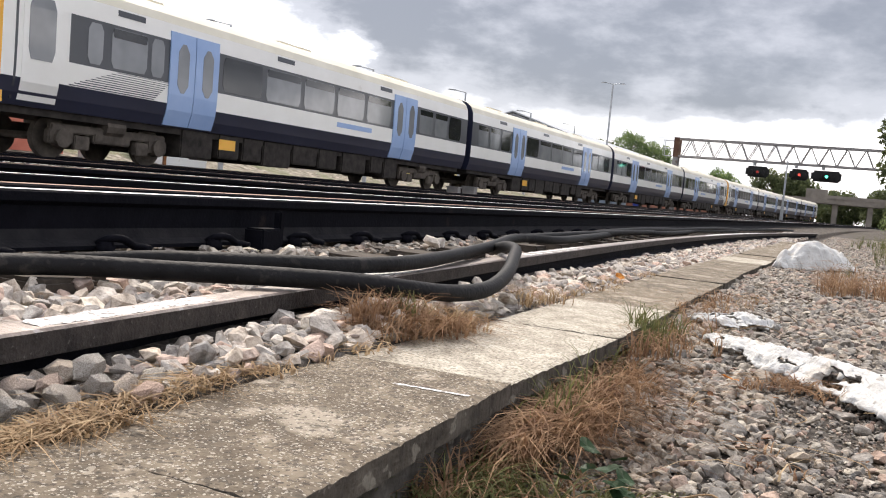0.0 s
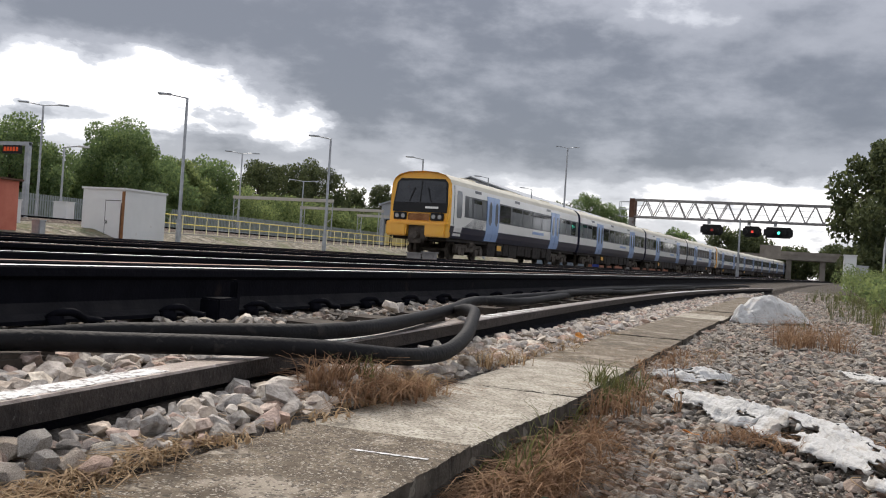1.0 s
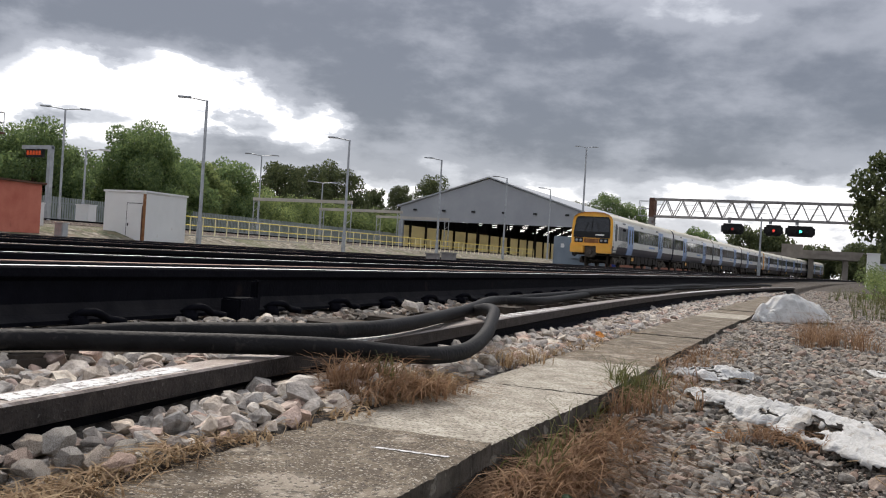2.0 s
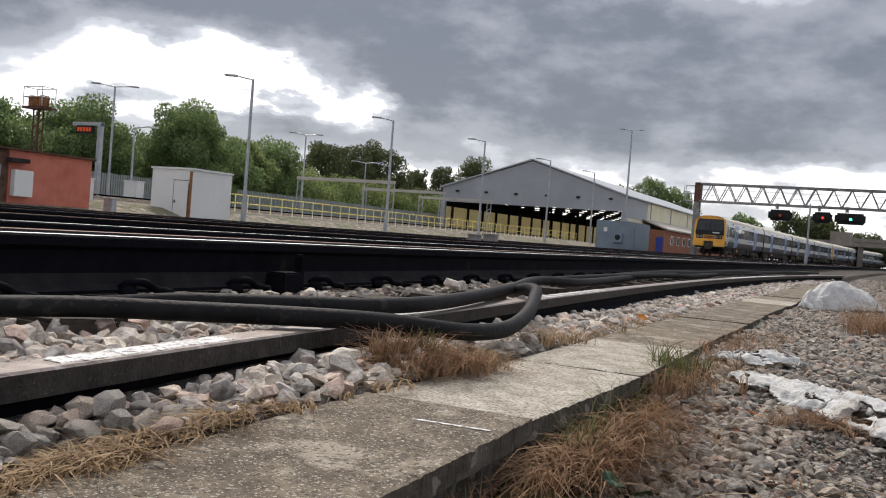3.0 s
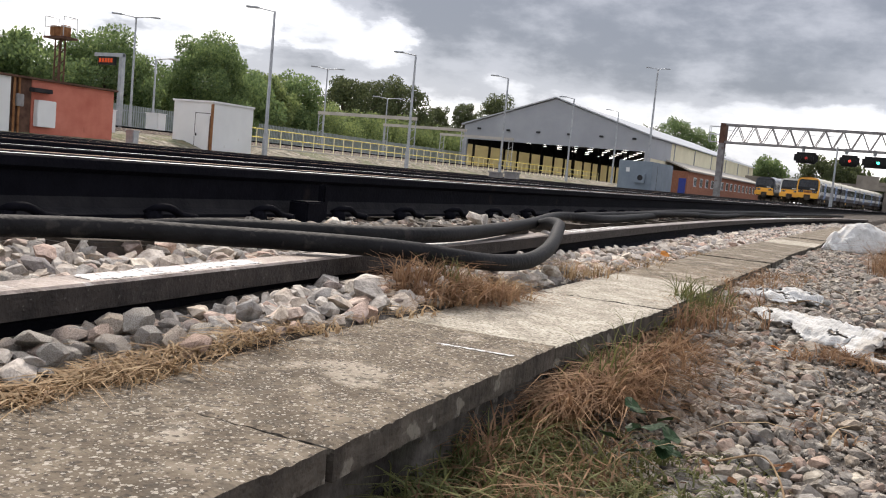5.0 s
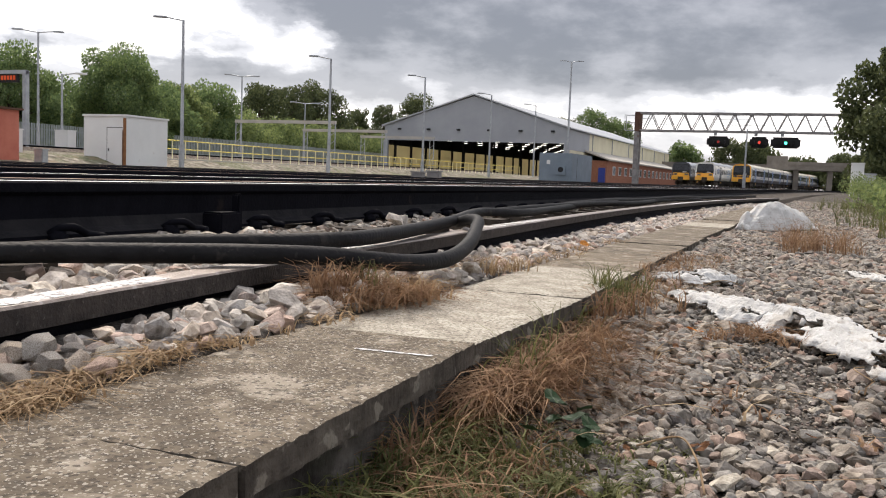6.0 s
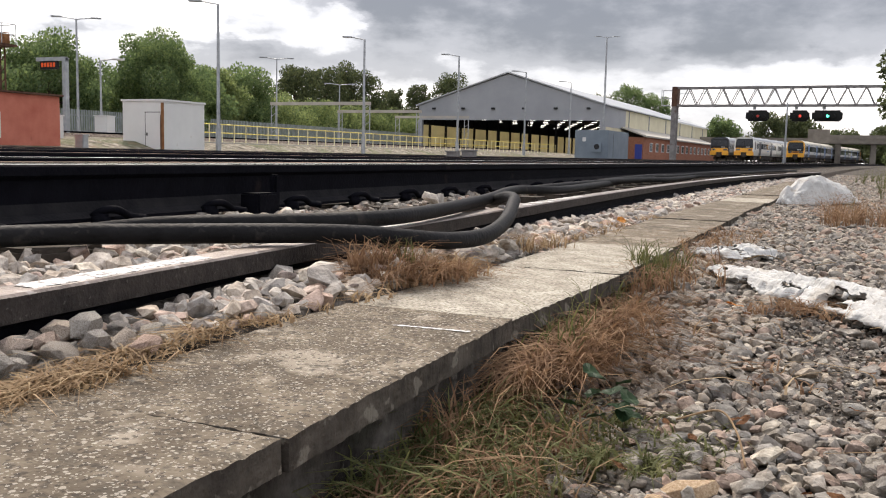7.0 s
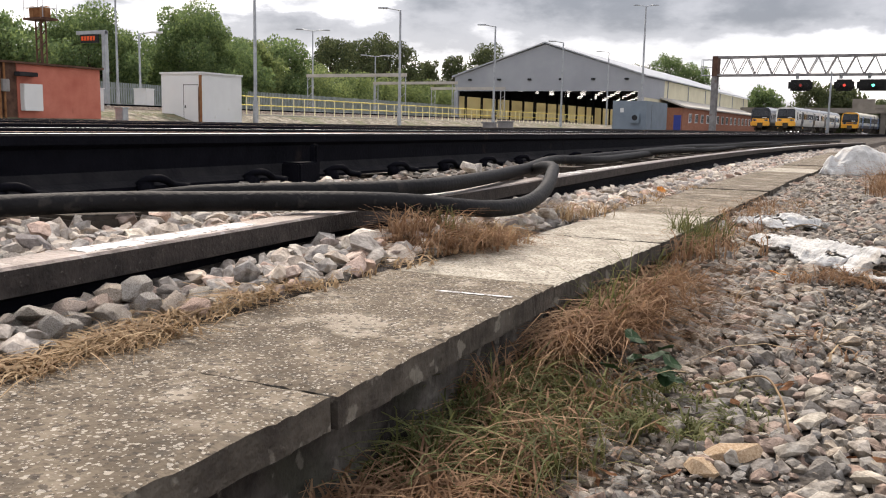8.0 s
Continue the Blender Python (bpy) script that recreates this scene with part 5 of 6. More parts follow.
# ---- yard railing and portal frames ----
def yard_railing():
    xf, y0, n, step = -34.0, 37.0, 62, 1.15
    f = empty("yard_railing", pose(0, 0, 0.74), label="yellow tubular railing along the yard walkway", category="railing")
    y1 = y0 + n * step
    for z in (0.62, 1.12):
        part("rail_bar", rodded((xf, y0, z), (xf, y1, z), 0.03, 6), "yellow", f)
    me = None
    for k in range(n + 1):
        if me is None:
            ob = part("post", rodded((0, 0, 0), (0, 0, 1.12), 0.032, 6), "pale_rail", f)
            me = ob.data
        else:
            ob = new("post", me)
            ob.parent = f
        ob.location = (xf, y0 + k * step, 0)
    part("kerb", boxed(xf - 0.4, xf + 0.45, y0, y1, -0.3, 0.05), "platform", f)


yard_railing()


def portal(x0, x1, y, h):
    p = empty("portal_frame", pose(0, y, 0.95), label="pale grey steel portal frame over the sidings", category="portal frame", group="portal frames")
    for x in (x0, x1):
        for dx in (-0.25, 0.25):
            part("leg", rodded((x + dx, 0, 0), (x + dx, 0, h), 0.05, 6), "galv", p)
        for k in range(5):
            part("lacing", rodded((x - 0.25, 0, 0.3 + k * h / 5), (x + 0.25, 0, 0.3 + (k + 0.5) * h / 5), 0.03, 5), "galv", p)
    part("beam", boxed(x0 - 0.3, x1 + 0.3, -0.12, 0.12, h - 0.18, h + 0.1), "platform", p)


portal(-49, -39, 69, 3.8)
portal(-50, -40.6, 82.5, 3.8)
portal(-49.6, -40.6, 95, 3.8)


def palisade():
    f = empty("palisade_fence", pose(0, 0, 1.1), label="grey palisade fence behind the sidings", category="fence")
    bm = bmesh.new()
    for k in range(520):
        y = 10 + 0.26 * k
        x = -57 - 0.02 * y
        box(bm, x - 0.02, x + 0.02, y, y + 0.17, 0, 2.3)
    tagged(part("pale", bm, "palisade", f), kind="stuff")
    for z in (0.5, 1.8):
        part("rail_bar", boxed(-58.62, -58.56, 10, 145, z, z + 0.1), "galv", f)


palisade()


def sidings():
    for x in (-39.25, -44.25):
        bm = sweep(bmesh.new(), [(-2.0, -0.12), (-1.6, 0.06), (1.6, 0.06), (2.0, -0.12)], [(x, y, 1.03) for y in (5, 30, 60, 90, 113)])
        tagged(link_bm("siding_bed", bm, "siding_bed"), "brown ballast bed of a yard siding", "ballast", kind="structure")
    for k, x in enumerate((-38.5, -40.0, -43.5, -45.0)):
        bm = bmesh.new()
        sweep(bm, rail_profile(1, 0.07, 0.175), [(x, y, 1.2) for y in (5, 30, 60, 90, 113)], lambda k: 1 if k == 7 else 0)
        tagged(link_bm("siding_rail", bm, ["rail", "rail_rust"]), "rusty siding rail in the yard", "rail", group="siding rails")


sidings()


# ---- overbridge and far line side ----
def overbridge():
    b = empty("road_bridge", pose(0, 196, 0.1), label="brown concrete road bridge over the tracks", category="bridge")
    part("deck", boxed(-22, 40, -0.6, 8, 4.2, 5.2), "brown_bridge", b)
    part("parapet", boxed(-4.1, 40, -0.7, -0.4, 5.2, 5.9), "brown_bridge", b)
    part("parapet_block", boxed(-8.2, -4.1, -0.9, 0.2, 4.2, 7.0), "brown_bridge", b)
    for x in (-17, -2.5, 4, 10.4):
        part("pier", boxed(x - 0.5, x + 0.5, 0, 7, 0, 4.2), "brown_bridge", b)
    part("abutment", boxed(14, 40, 0, 8, 0, 4.2), "brown_bridge", b)
    part("abutment", boxed(-30, -21, 0, 8, 0, 5.2), "brown_bridge", b)


overbridge()


# ---- trees ----
def leaf_cloud(rnd, centres, per, leaf, mat_name):
    """Many small bent leaf sprays round the centres: (x, y, z, radius)."""
    verts, faces = [], []
    for x, y, z, r in centres:
        for _ in range(int(per * r ** 1.6)):
            d = Vector((rnd.gauss(0, 1), rnd.gauss(0, 1), rnd.gauss(0, 0.85))).normalized() * r * (rnd.random() ** 0.33)
            s = leaf * rnd.uniform(0.55, 1.3)
            m = Euler((rnd.uniform(-1.5, 1.5), rnd.uniform(-1.5, 1.5), rnd.uniform(0, 6.28))).to_matrix()
            c = Vector((x, y, z)) + d
            i = len(verts)
            for p in ((-0.5, 0, 0), (0, -0.32, 0.12), (0.5, 0, 0), (0, 0.32, 0.12)):
                verts.append((c + m @ (Vector(p) * s))[:])
            faces += [(i, i + 1, i + 2), (i, i + 2, i + 3)]
    me = bpy.data.meshes.new("crown")
    me.from_pydata(verts, [], faces)
    me.materials.append(M[mat_name])
    return me


def tree(x, y, h, w, seed, mat="leaf", label="broad green leafy tree", leaf=0.42, trunk=0.25, per=46):
    rnd = random.Random(seed)
    t = empty("tree", pose(x, y, 0.1), label=label, category="tree", group="trees round the yard")
    bm = bmesh.new()
    top = h * 0.7
    rod(bm, (0, 0, 0), (0.1, 0, top * 0.5), h * 0.025, 8, h * 0.018)
    rod(bm, (0.1, 0, top * 0.5), (0, 0.1, top), h * 0.018, 8, h * 0.006)
    centres = []
    n = 44
    for k in range(n):
        a = 2.4 * k + rnd.uniform(-0.4, 0.4)
        f = (k + 0.5) / n
        zz = h * (trunk + (0.97 - trunk) * f)
        env = math.sin(math.pi * min(0.12 + 0.80 * f, 1.0)) ** 0.7
        rr = w * 0.5 * env * rnd.uniform(0.2, 0.92) ** 0.6
        p = Vector((rr * math.cos(a), rr * math.sin(a), zz * rnd.uniform(0.93, 1.0)))
        rod(bm, (0, 0, min(zz * 0.75, top)), p, h * 0.008, 5, h * 0.002)
        centres.append((*p, w * rnd.uniform(0.09, 0.19)))
    part("trunk", bm, "bark", t)
    ob = new("crown", leaf_cloud(rnd, centres, per, leaf, mat))
    ob.parent = t
    return t


# the trees behind the hut and along the yard
tree(-66, 58.5, 9.6, 10.5, 1, "leaf", "broad green tree behind the yard", 0.28, 0.12, 420)
tree(-63, 69.0, 11.2, 11.0, 2, "leaf", "large rounded green tree behind the white hut", 0.28, 0.08, 460)
for k, (x, y, h, w, mt) in enumerate([(-67, 50, 8.6, 9, "leaf"), (-66, 42, 8.2, 9, "bush"), (-65, 34, 8.0, 9, "leaf"), (-64, 26, 8.0, 9, "bush"), (-63, 18, 8.0, 9, "leaf"), (-66, 77, 9.0, 9, "leaf"), (-68, 84, 9.6, 9, "bush"), (-70, 92, 10.2, 10, "leaf"),
                                      (-80, 118, 13.6, 10, "leaf_dark"), (-80, 126, 14.2, 10, "leaf_dark"), (-80, 136, 15.4, 12, "leaf_dark"), (-84, 149, 11, 10, "leaf"), (-82, 155, 13, 6, "leaf_dark"), (-80, 162, 14.8, 8, "leaf_dark"), (-80, 177, 17.0, 12, "leaf_dark"), (-80, 188, 15.5, 12, "leaf_dark"),
                                      (-52, 226, 19, 12, "leaf"), (-46, 230, 16.5, 12, "leaf"), (-60, 232, 17, 12, "leaf_dark")]):
    tree(x, y, h, w, 20 + k, mt, "dark green tree beyond the yard" if "dark" in mt else "green tree beyond the yard", 0.38, 0.08, 200)
# trees near the bridge and beside the line
for k, (x, y, h, w, mt) in enumerate([(-17, 225, 11.2, 12, "leaf_dark"), (-29, 225, 10.4, 10, "leaf"), (-11, 225, 10.4, 10, "leaf_dark"), (22, 180, 14, 12, "leaf_dark"), (30, 150, 15, 14, "leaf_dark")]):
    tree(x, y, h, w, 60 + k, mt, "dark green tree by the road bridge", 0.6, 0.1, 90)
tree(5.4, 66, 10.2, 7.2, 81, "leaf_dark", "dense dark green tree beside the line", 0.34, 0.05, 330)
tree(10.5, 72, 9.5, 8.0, 82, "leaf", "dense dark green tree beside the line", 0.34, 0.05, 200)
tree(7.4, 78, 5.0, 4.0, 83, "leaf_dark", "dense dark green tree beside the line", 0.3, 0.08, 120)


for k, (x, y, h, w) in enumerate([(-2, 246, 8, 13), (8, 240, 8.5, 13), (17, 236, 9, 13), (27, 230, 10, 13), (-14, 252, 8, 13)]):
    tree(x, y, h, w, 90 + k, "leaf_dark", "dark green tree behind the road bridge", 0.7, 0.03, 70)


def bushes():
    rnd = random.Random(5)
    centres = []
    for k in range(420):
        y = 5 + k * 0.36
        x = -64.5 - 0.05 * y + rnd.uniform(-4, 1.5)
        r = rnd.uniform(1.3, 2.6)
        centres.append((x, y, rnd.uniform(1.0, 6.2), r))
    ob = new("undergrowth", leaf_cloud(rnd, centres, 110, 0.4, "bush"))
    tagged(ob, "dense green undergrowth behind the yard fence", "bushes", kind="stuff")


bushes()


def line_side_shrub(x, y, w, h, seed):
    rnd = random.Random(seed)
    thing = empty("shrub", pose(x, y, -0.05), label="low green and straw-coloured shrub beside the cess", category="shrub", group="shrubs beside the cess")
    bm = bmesh.new()
    centres = []
    for _ in range(9):
        p = Vector((rnd.uniform(-0.5, 0.5) * w, rnd.uniform(-0.5, 0.5) * w, h * rnd.uniform(0.25, 0.85)))
        rod(bm, (p.x * 0.2, p.y * 0.2, -0.02), p, 0.012, 5, 0.004)
        centres.append((*p, h * rnd.uniform(0.2, 0.34)))
    part("stems", bm, "bark", thing)
    ob = new("leaves", leaf_cloud(rnd, centres, 900, 0.075, "bush"))
    ob.parent = thing


for k, (x, y, w, h) in enumerate([(1.5, 13.5, 1.0, 0.6), (2.1, 16, 1.2, 0.8), (1.6, 19, 1.1, 0.7), (2.5, 20.5, 1.4, 1.0), (2.0, 24, 1.4, 0.9), (2.9, 26.5, 1.6, 1.2), (1.9, 29, 1.3, 0.9), (2.4, 34, 1.6, 1.1), (2.6, 40, 1.8, 1.2)]):
    line_side_shrub(x, y, w, h, 200 + k)


# ---- line-side fence and plants on the cess ----
def side_fence():
    f = empty("palisade_fence", pose(2.5, 30, -0.1), label="grey steel palisade fence beside the cess", category="fence")
    for k in range(40):
        part("pale", boxed(0.0 + 0.02 * k, 0.02 + 0.02 * k, 0.28 * k, 0.28 * k + 0.06, 0, 2.0), "galv", f)
    for z in (0.4, 1.6):
        part("rail_bar", rodded((0.03, 0, z), (0.83, 11.2, z), 0.03, 5), "galv", f)


side_fence()


def tuft(name, spots, mat, label, category="grass", seed=1):
    """Curved grass blades. spots: (x, y, z, spread, blades, height, droop)."""
    rnd = random.Random(seed)
    verts, faces = [], []
    for x, y, z, spread, n, h, droop in spots:
        for _ in range(int(n * 0.42)):
            bx, by = x + rnd.gauss(0, spread), y + rnd.gauss(0, spread)
            a = rnd.uniform(0, 6.283)
            kink = rnd.uniform(-0.9, 0.9)
            hh, out = h * rnd.uniform(0.45, 1.15), h * droop * rnd.uniform(0.3, 1.3)
            w = rnd.uniform(0.0017, 0.0042)
            base = len(verts)
            sx, sy = -math.sin(a) * w, math.cos(a) * w
            for k in range(5):
                t = k / 4
                rise = hh * (t - 0.55 * min(droop, 1.4) * t * t * t)
                px, py = bx + math.cos(a + kink * t) * out * t * t, by + math.sin(a + kink * t) * out * t * t
                ww = 1 - 0.85 * t
                verts.append((px + sx * ww, py + sy * ww, z + rise))
                verts.append((px - sx * ww, py - sy * ww, z + rise + 0.0006))
            for k in range(4):
                i = base + 2 * k
                faces += [(i, i + 1, i + 3, i + 2)]
    me = bpy.data.meshes.new(name)
    me.from_pydata(verts, [], faces)
    me.materials.append(M[mat])
    return tagged(new(name, me), label, category, kind="stuff")


def strip(x0, y0, x1, y1, z, n, blades, h, droop, spread, seed):
    rnd = random.Random(seed)
    return [(x0 + (x1 - x0) * rnd.random() + rnd.gauss(0, spread), y0 + (y1 - y0) * rnd.random(), z, 0.02, blades, h * rnd.uniform(0.6, 1.2), droop) for _ in range(n)]


tuft("dry_grass_tuft", [(-1.0, 2.62, 0.0, 0.05, 200, 0.13, 0.9), (-1.05, 2.75, 0.0, 0.05, 140, 0.1, 1.1), (-1.04, 3.45, 0.0, 0.05, 220, 0.12, 1.0), (-1.0, 3.65, 0.0, 0.06, 160, 0.12, 1.0)]
     + strip(-0.99, 0.72, -0.95, 1.1, 0.0, 50, 30, 0.042, 2.8, 0.016, 2) + strip(-1.06, 1.05, -0.99, 1.65, 0.005, 52, 30, 0.045, 2.6, 0.026, 23) + strip(-1.03, 1.6, -0.98, 2.3, 0.0, 10, 20, 0.06, 2.0, 0.02, 22) + strip(-1.05, 2.5, -1.0, 6.0, 0.0, 26, 24, 0.07, 1.8, 0.03, 3) + strip(-0.42, 3.6, -0.1, 6.0, -0.08, 26, 26, 0.12, 1.1, 0.05, 17) + strip(-0.3, 1.0, 1.2, 4.0, -0.11, 24, 5, 0.12, 2.2, 0.1, 18),
     "straw", "dry straw-coloured grass along the trough and spare rail")
tuft("brown_grass_tuft", strip(-0.5, 0.75, -0.28, 1.25, -0.25, 70, 34, 0.14, 1.6, 0.03, 42) + strip(-0.535, 1.45, -0.47, 2.3, -0.2, 50, 36, 0.19, 0.9, 0.008, 41) + strip(-0.5, 1.8, -0.36, 3.1, -0.15, 60, 40, 0.2, 1.5, 0.015, 4) + strip(-0.5, 1.85, -0.36, 2.6, -0.13, 60, 40, 0.17, 2.2, 0.02, 44) + strip(-0.46, 0.75, -0.3, 1.35, -0.22, 60, 36, 0.16, 1.7, 0.03, 6) + strip(-0.44, 1.3, -0.25, 1.9, -0.2, 26, 30, 0.15, 1.5, 0.035, 66) + strip(-0.5, 3.0, -0.3, 5.4, -0.07, 60, 28, 0.15, 0.9, 0.05, 7)
     + strip(-0.2, 1.0, 1.2, 6.0, -0.13, 40, 22, 0.05, 2.0, 0.1, 8) + strip(0.0, 2.9, 0.5, 3.2, -0.09, 26, 34, 0.08, 1.8, 0.03, 9) + [(-1.08, 2.36, 0.0, 0.05, 520, 0.19, 0.8), (-1.02, 2.44, 0.0, 0.055, 560, 0.16, 1.4), (-1.05, 2.28, 0.0, 0.045, 440, 0.14, 1.8), (-0.98, 2.52, 0.0, 0.045, 340, 0.12, 1.9), (-1.11, 2.25, 0.0, 0.03, 260, 0.2, 0.6), (-0.96, 2.62, 0.0, 0.04, 240, 0.09, 2.0)] + strip(0.08, 6.4, 0.5, 7.4, -0.04, 40, 26, 0.33, 0.9, 0.05, 10), "brown_grass", "withered brown grass beside the trough wall")
tuft("green_grass_tuft", strip(-0.535, 1.1, -0.46, 1.75, -0.23, 44, 34, 0.2, 0.7, 0.008, 16) + strip(-0.5, 1.15, -0.26, 1.75, -0.21, 60, 34, 0.16, 1.1, 0.03, 11) + strip(-0.5, 1.9, -0.44, 3.0, -0.13, 14, 20, 0.19, 0.5, 0.01, 15) + [(-0.5, 3.45, -0.07, 0.04, 260, 0.2, 0.5), (-0.46, 3.3, -0.08, 0.04, 160, 0.18, 0.5), (-0.42, 3.6, -0.06, 0.05, 120, 0.16, 0.6), (-1.05, 2.42, 0, 0.03, 160, 0.16, 0.4)] + strip(-0.24, 1.45, 0.0, 1.9, -0.17, 30, 34, 0.055, 1.4, 0.04, 12) + strip(0.7, 9, 2.6, 26, -0.03, 260, 30, 0.42, 0.5, 0.2, 13) + strip(0.5, 1.3, 0.9, 2.2, -0.15, 12, 24, 0.06, 1.2, 0.05, 14),
     "green_grass", "fresh green grass tufts beside the trough wall")


# ---- plastic sheeting ----
def sheet(name, path, widths, height, seed, label, res=110, across=30, tear=0.3):
    """A torn strip of woven sheeting laid along a path of (x, y); folds run along its length."""
    bm = bmesh.new()
    pts = [Vector((*p, 0)) for p in path]
    rows = []
    for i in range(res + 1):
        f = i / res * (len(pts) - 1)
        k = min(int(f), len(pts) - 2)
        c = pts[k].lerp(pts[k + 1], f - k)
        width = widths[k] + (widths[k + 1] - widths[k]) * (f - k)
        d = (pts[min(k + 2, len(pts) - 1)] - pts[max(k - 1, 0)]).normalized()
        side = Vector((d.y, -d.x, 0))
        row = []
        for j in range(across + 1):
            u = j / across - 0.5
            fold = noise.noise(Vector((u * 9, f * 0.8, seed))) + 0.5 * noise.noise(Vector((u * 24, f * 1.6, seed + 3.0)))
            w = width * (1 + 0.35 * noise.noise(Vector((f * 2.1, 1.5 if u > 0 else 7.5, seed))) + 0.3 * noise.noise(Vector((f * 9, 3.5 if u > 0 else 9.5, seed))))
            q = c + side * (u * w) + d * 0.03 * noise.noise(Vector((f * 4, u * 4, seed)))
            q.z = ground_z(q.x, q.y) + 0.032 + height * math.sin(math.pi * i / res) ** 0.6 * max(0.0, 1 - (2 * u) ** 2) * (0.65 + 0.5 * noise.noise(Vector((f * 1.7, u * 2, seed)))) + 0.026 * fold + 0.008 * noise.noise(Vector((f * 14, u * 14, seed)))
            row.append(bm.verts.new(q))
        rows.append(row)
    for i, (a, b) in enumerate(zip(rows, rows[1:])):
        for j in range(across):
            f, u = i / res * (len(pts) - 1), j / across - 0.5
            hole = noise.noise(Vector((f * 1.5, u * 5, seed * 3.1))) + 0.35 * noise.noise(Vector((f * 5, u * 22, seed * 1.7))) + 0.5 * max(0.0, abs(u) - 0.36)
            if hole < tear:
                bm.faces.new((a[j], a[j + 1], b[j + 1], b[j]))
    bmesh.ops.delete(bm, geom=[v for v in bm.verts if not v.link_faces], context="VERTS")
    ob = tagged(link_bm(name, bm, "bag", smooth=True), label, "plastic sheet")
    thick = ob.modifiers.new("thickness", "SOLIDIFY")
    thick.thickness = 0.0015
    return ob


sheet("plastic_sheet", [(-0.287, 3.66), (-0.167, 3.56), (0.017, 3.38), (0.164, 3.24), (0.311, 3.05), (0.458, 2.76), (0.624, 2.5), (0.845, 2.27)], [0.05, 0.2, 0.27, 0.3, 0.26, 0.18, 0.16, 0.13], 0.075, 3, "torn white plastic sheet crumpled on the stones", 130, 36)
sheet("plastic_sheet", [(-0.41, 4.03), (-0.3, 4.09), (-0.17, 4.2), (-0.08, 4.25)], [0.06, 0.22, 0.26, 0.12], 0.05, 5, "torn white plastic sheet crumpled on the stones", 70)
sheet("plastic_sheet", [(0.42, 5.0), (0.62, 4.7), (0.85, 4.4)], [0.05, 0.1, 0.04], 0.02, 15, "torn white plastic sheet crumpled on the stones", 50, 14)
sheet("plastic_sack", [(-0.4, 9.35), (-0.3, 9.55), (-0.12, 9.9), (0.08, 10.3), (0.16, 10.5)], [0.12, 0.34, 0.5, 0.5, 0.3], 0.4, 8, "white plastic sack lying on the cess", 70, 30, 0.9)


# ---- leaves and stalks on the cess ----
def flat_leaf(x, y, z, size, mat, label, turn, tilt):
    bm = bmesh.new()
    rim = [(0, -0.5), (0.16, -0.38), (0.3, -0.1), (0.24, 0.2), (0.1, 0.4), (0, 0.55), (-0.1, 0.4), (-0.24, 0.2), (-0.3, -0.1), (-0.16, -0.38)]
    mid = bm.verts.new((0, 0, -0.06 * size))
    vs = [bm.verts.new((u * size, v * size, 0.05 * size * math.sin(k * 2.1))) for k, (u, v) in enumerate(rim)]
    for k in range(len(vs)):
        bm.faces.new((mid, vs[k], vs[(k + 1) % len(vs)]))
    r = bmesh.ops.solidify(bm, geom=bm.faces, thickness=0.0012)
    ob = link_bm("leaf", bm, mat)
    ob.matrix_world = pose(x, y, z, tilt, 8, turn)
    return tagged(ob, label, "leaf", group="leaves beside the trough")


flat_leaf(-1.03, 5.25, 0.03, 0.1, "orange_leaf", "curled orange fallen leaf on the ballast", 30, 20)
flat_leaf(-0.1, 2.9, -0.06, 0.06, "orange_leaf", "curled orange fallen leaf on the ballast", 80, 10)
rnd_leaf = random.Random(41)
for k in range(11):
    flat_leaf(-0.2 + rnd_leaf.uniform(-0.07, 0.07), 1.68 + rnd_leaf.uniform(-0.1, 0.1), -0.12 + rnd_leaf.uniform(0, 0.08), rnd_leaf.uniform(0.04, 0.07), "bramble", "dark green bramble leaf beside the trough", rnd_leaf.uniform(0, 360), rnd_leaf.uniform(-30, 40))


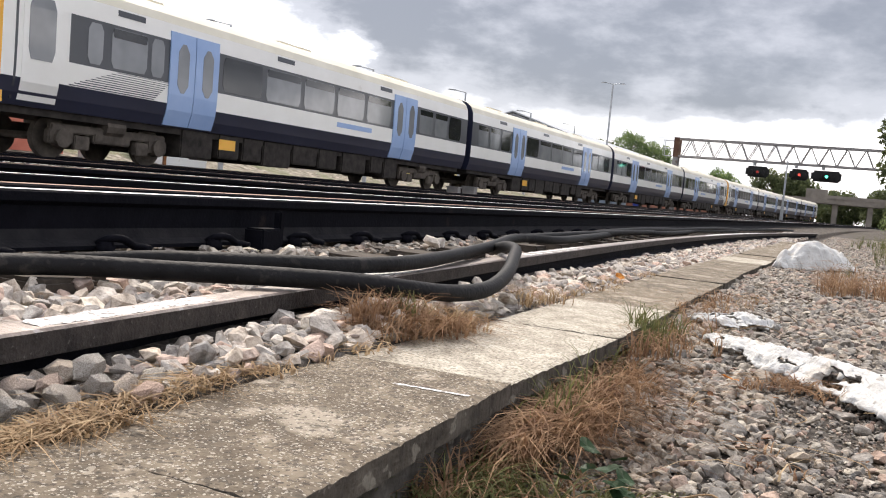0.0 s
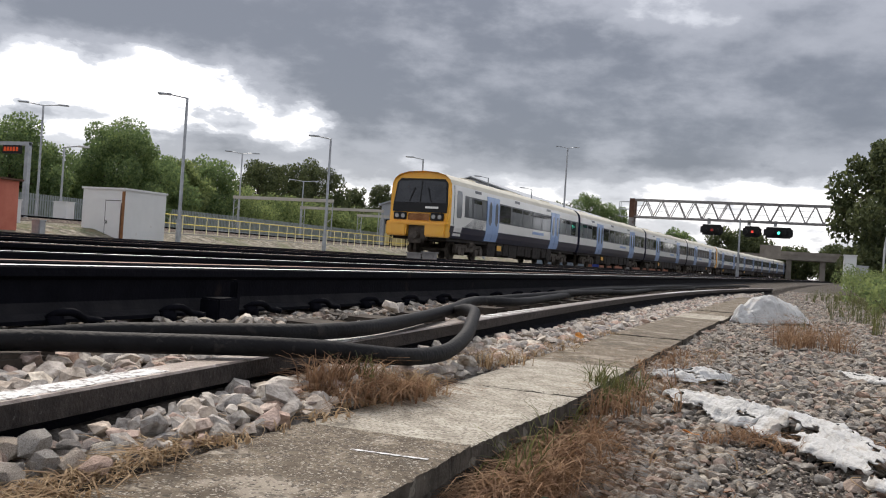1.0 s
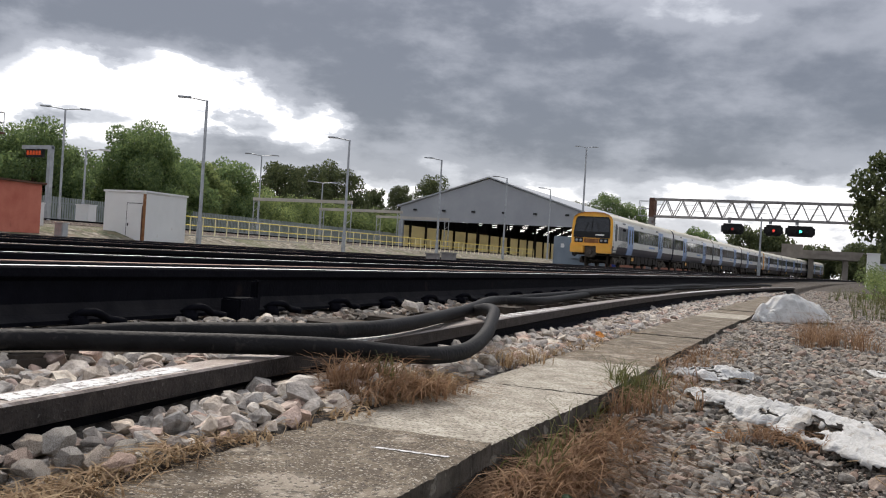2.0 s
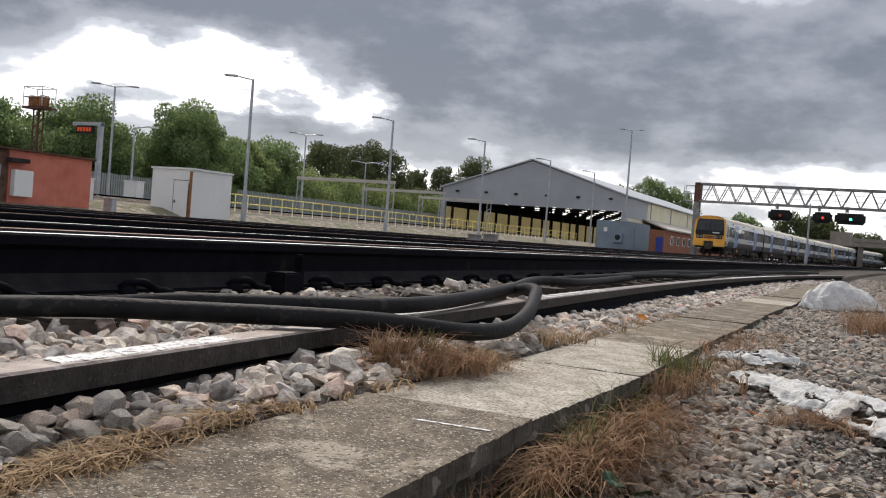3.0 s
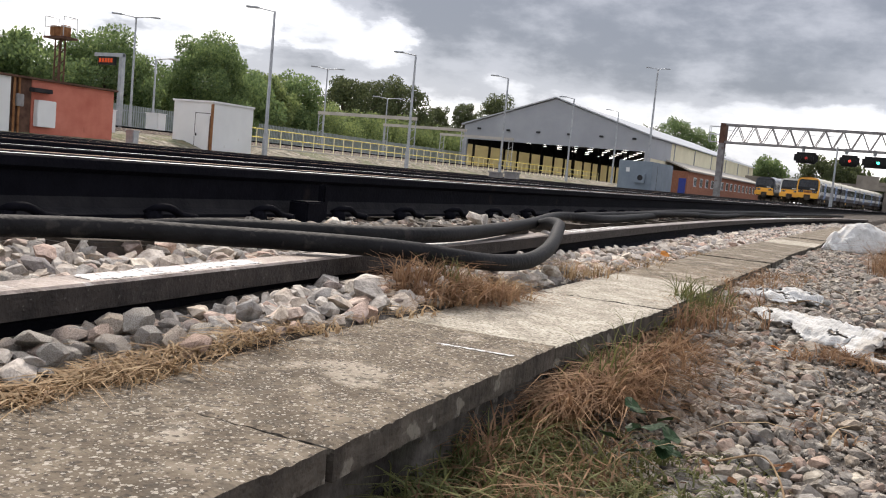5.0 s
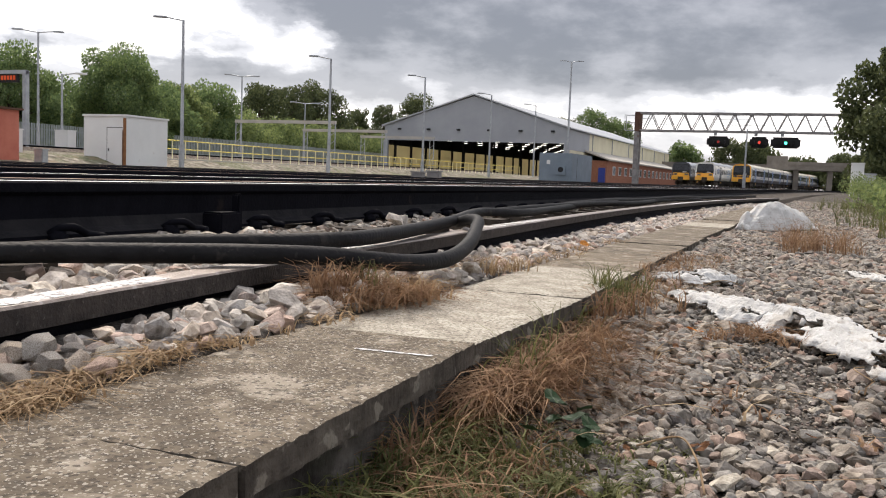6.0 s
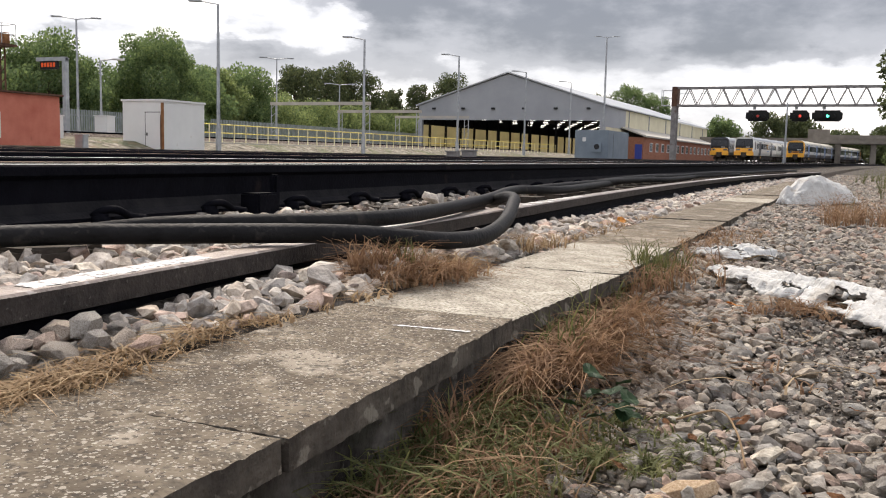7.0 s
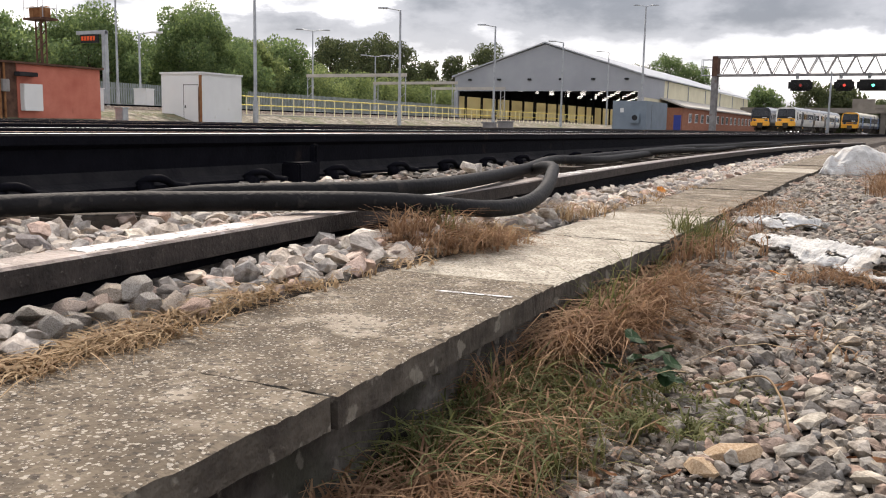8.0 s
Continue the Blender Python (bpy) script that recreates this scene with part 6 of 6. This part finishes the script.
for k in range(46):
    x, y = rnd_leaf.uniform(-0.42, 0.1) if k % 2 else rnd_leaf.uniform(-0.2, 0.9), rnd_leaf.uniform(1.05, 1.9) if k % 2 else rnd_leaf.uniform(1.1, 3.1)
    flat_leaf(x, y, ground_z(x, y) + rnd_leaf.uniform(0.02, 0.045), rnd_leaf.uniform(0.02, 0.042), "brown_leaf", "curled brown fallen leaf among the stones", rnd_leaf.uniform(0, 360), rnd_leaf.uniform(-35, 35))


def buff_stone(x, y, size, shape, turn):
    me = bpy.data.meshes.new("buff_stone")
    v, f = SHAPES[shape]
    me.from_pydata(v.tolist(), [], f.tolist())
    me.materials.append(M["buff_stone"])
    ob = tagged(new("buff_stone", me), "large buff sandstone lump lying on the cess", "stone", group="buff stones on the cess")
    ob.matrix_world = pose(x, y, ground_z(x, y) + size * 0.22, 6, -8, turn) @ Matrix.Scale(size, 4)


buff_stone(0.0, 1.44, 0.085, 3, 20)
buff_stone(-0.035, 1.36, 0.07, 11, 140)
buff_stone(-0.2, 1.6, 0.085, 7, 70)


def long_stalk():
    path = [(-0.08, 1.74), (0.0, 1.76), (0.05, 1.63), (0.08, 1.5)]
    bm = tube([(x, y, ground_z(x, y) + 0.05 + 0.02 * (k in (1, 2))) for k, (x, y) in enumerate(path)], 0.0022, 6, 6)
    tagged(link_bm("dry_stalk", bm, "straw", smooth=True), "long pale dry stalk arched over the stones", "stalk")


long_stalk()


def stalks():
    rnd = random.Random(77)
    bm = bmesh.new()
    for k in range(34):
        x, y = rnd.uniform(-0.3, 1.2), rnd.uniform(1.0, 4.5)
        a, ln = rnd.uniform(0, 6.28), rnd.uniform(0.06, 0.22)
        z = ground_z(x, y) + 0.035
        t = tube([(x, y, z), (x + math.cos(a) * ln * 0.5, y + math.sin(a) * ln * 0.5, z + rnd.uniform(0.0, 0.04)), (x + math.cos(a + 0.4) * ln, y + math.sin(a + 0.4) * ln, z)], 0.0016, 5, 4)
        me = bpy.data.meshes.new("tmp")
        t.to_mesh(me)
        t.free()
        bm.from_mesh(me)
        bpy.data.meshes.remove(me)
    tagged(link_bm("dry_stalks", bm, "straw"), "thin dry straw stalks lying on the stones", "stalks", kind="stuff")


stalks()


# ---- movement ----
def motions():
    for ob, back, turn in moving:
        walk(ob, [(t, on_line(LINE_X, y + back, LINE_Z, turn)) for t, y in RUN])


motions()
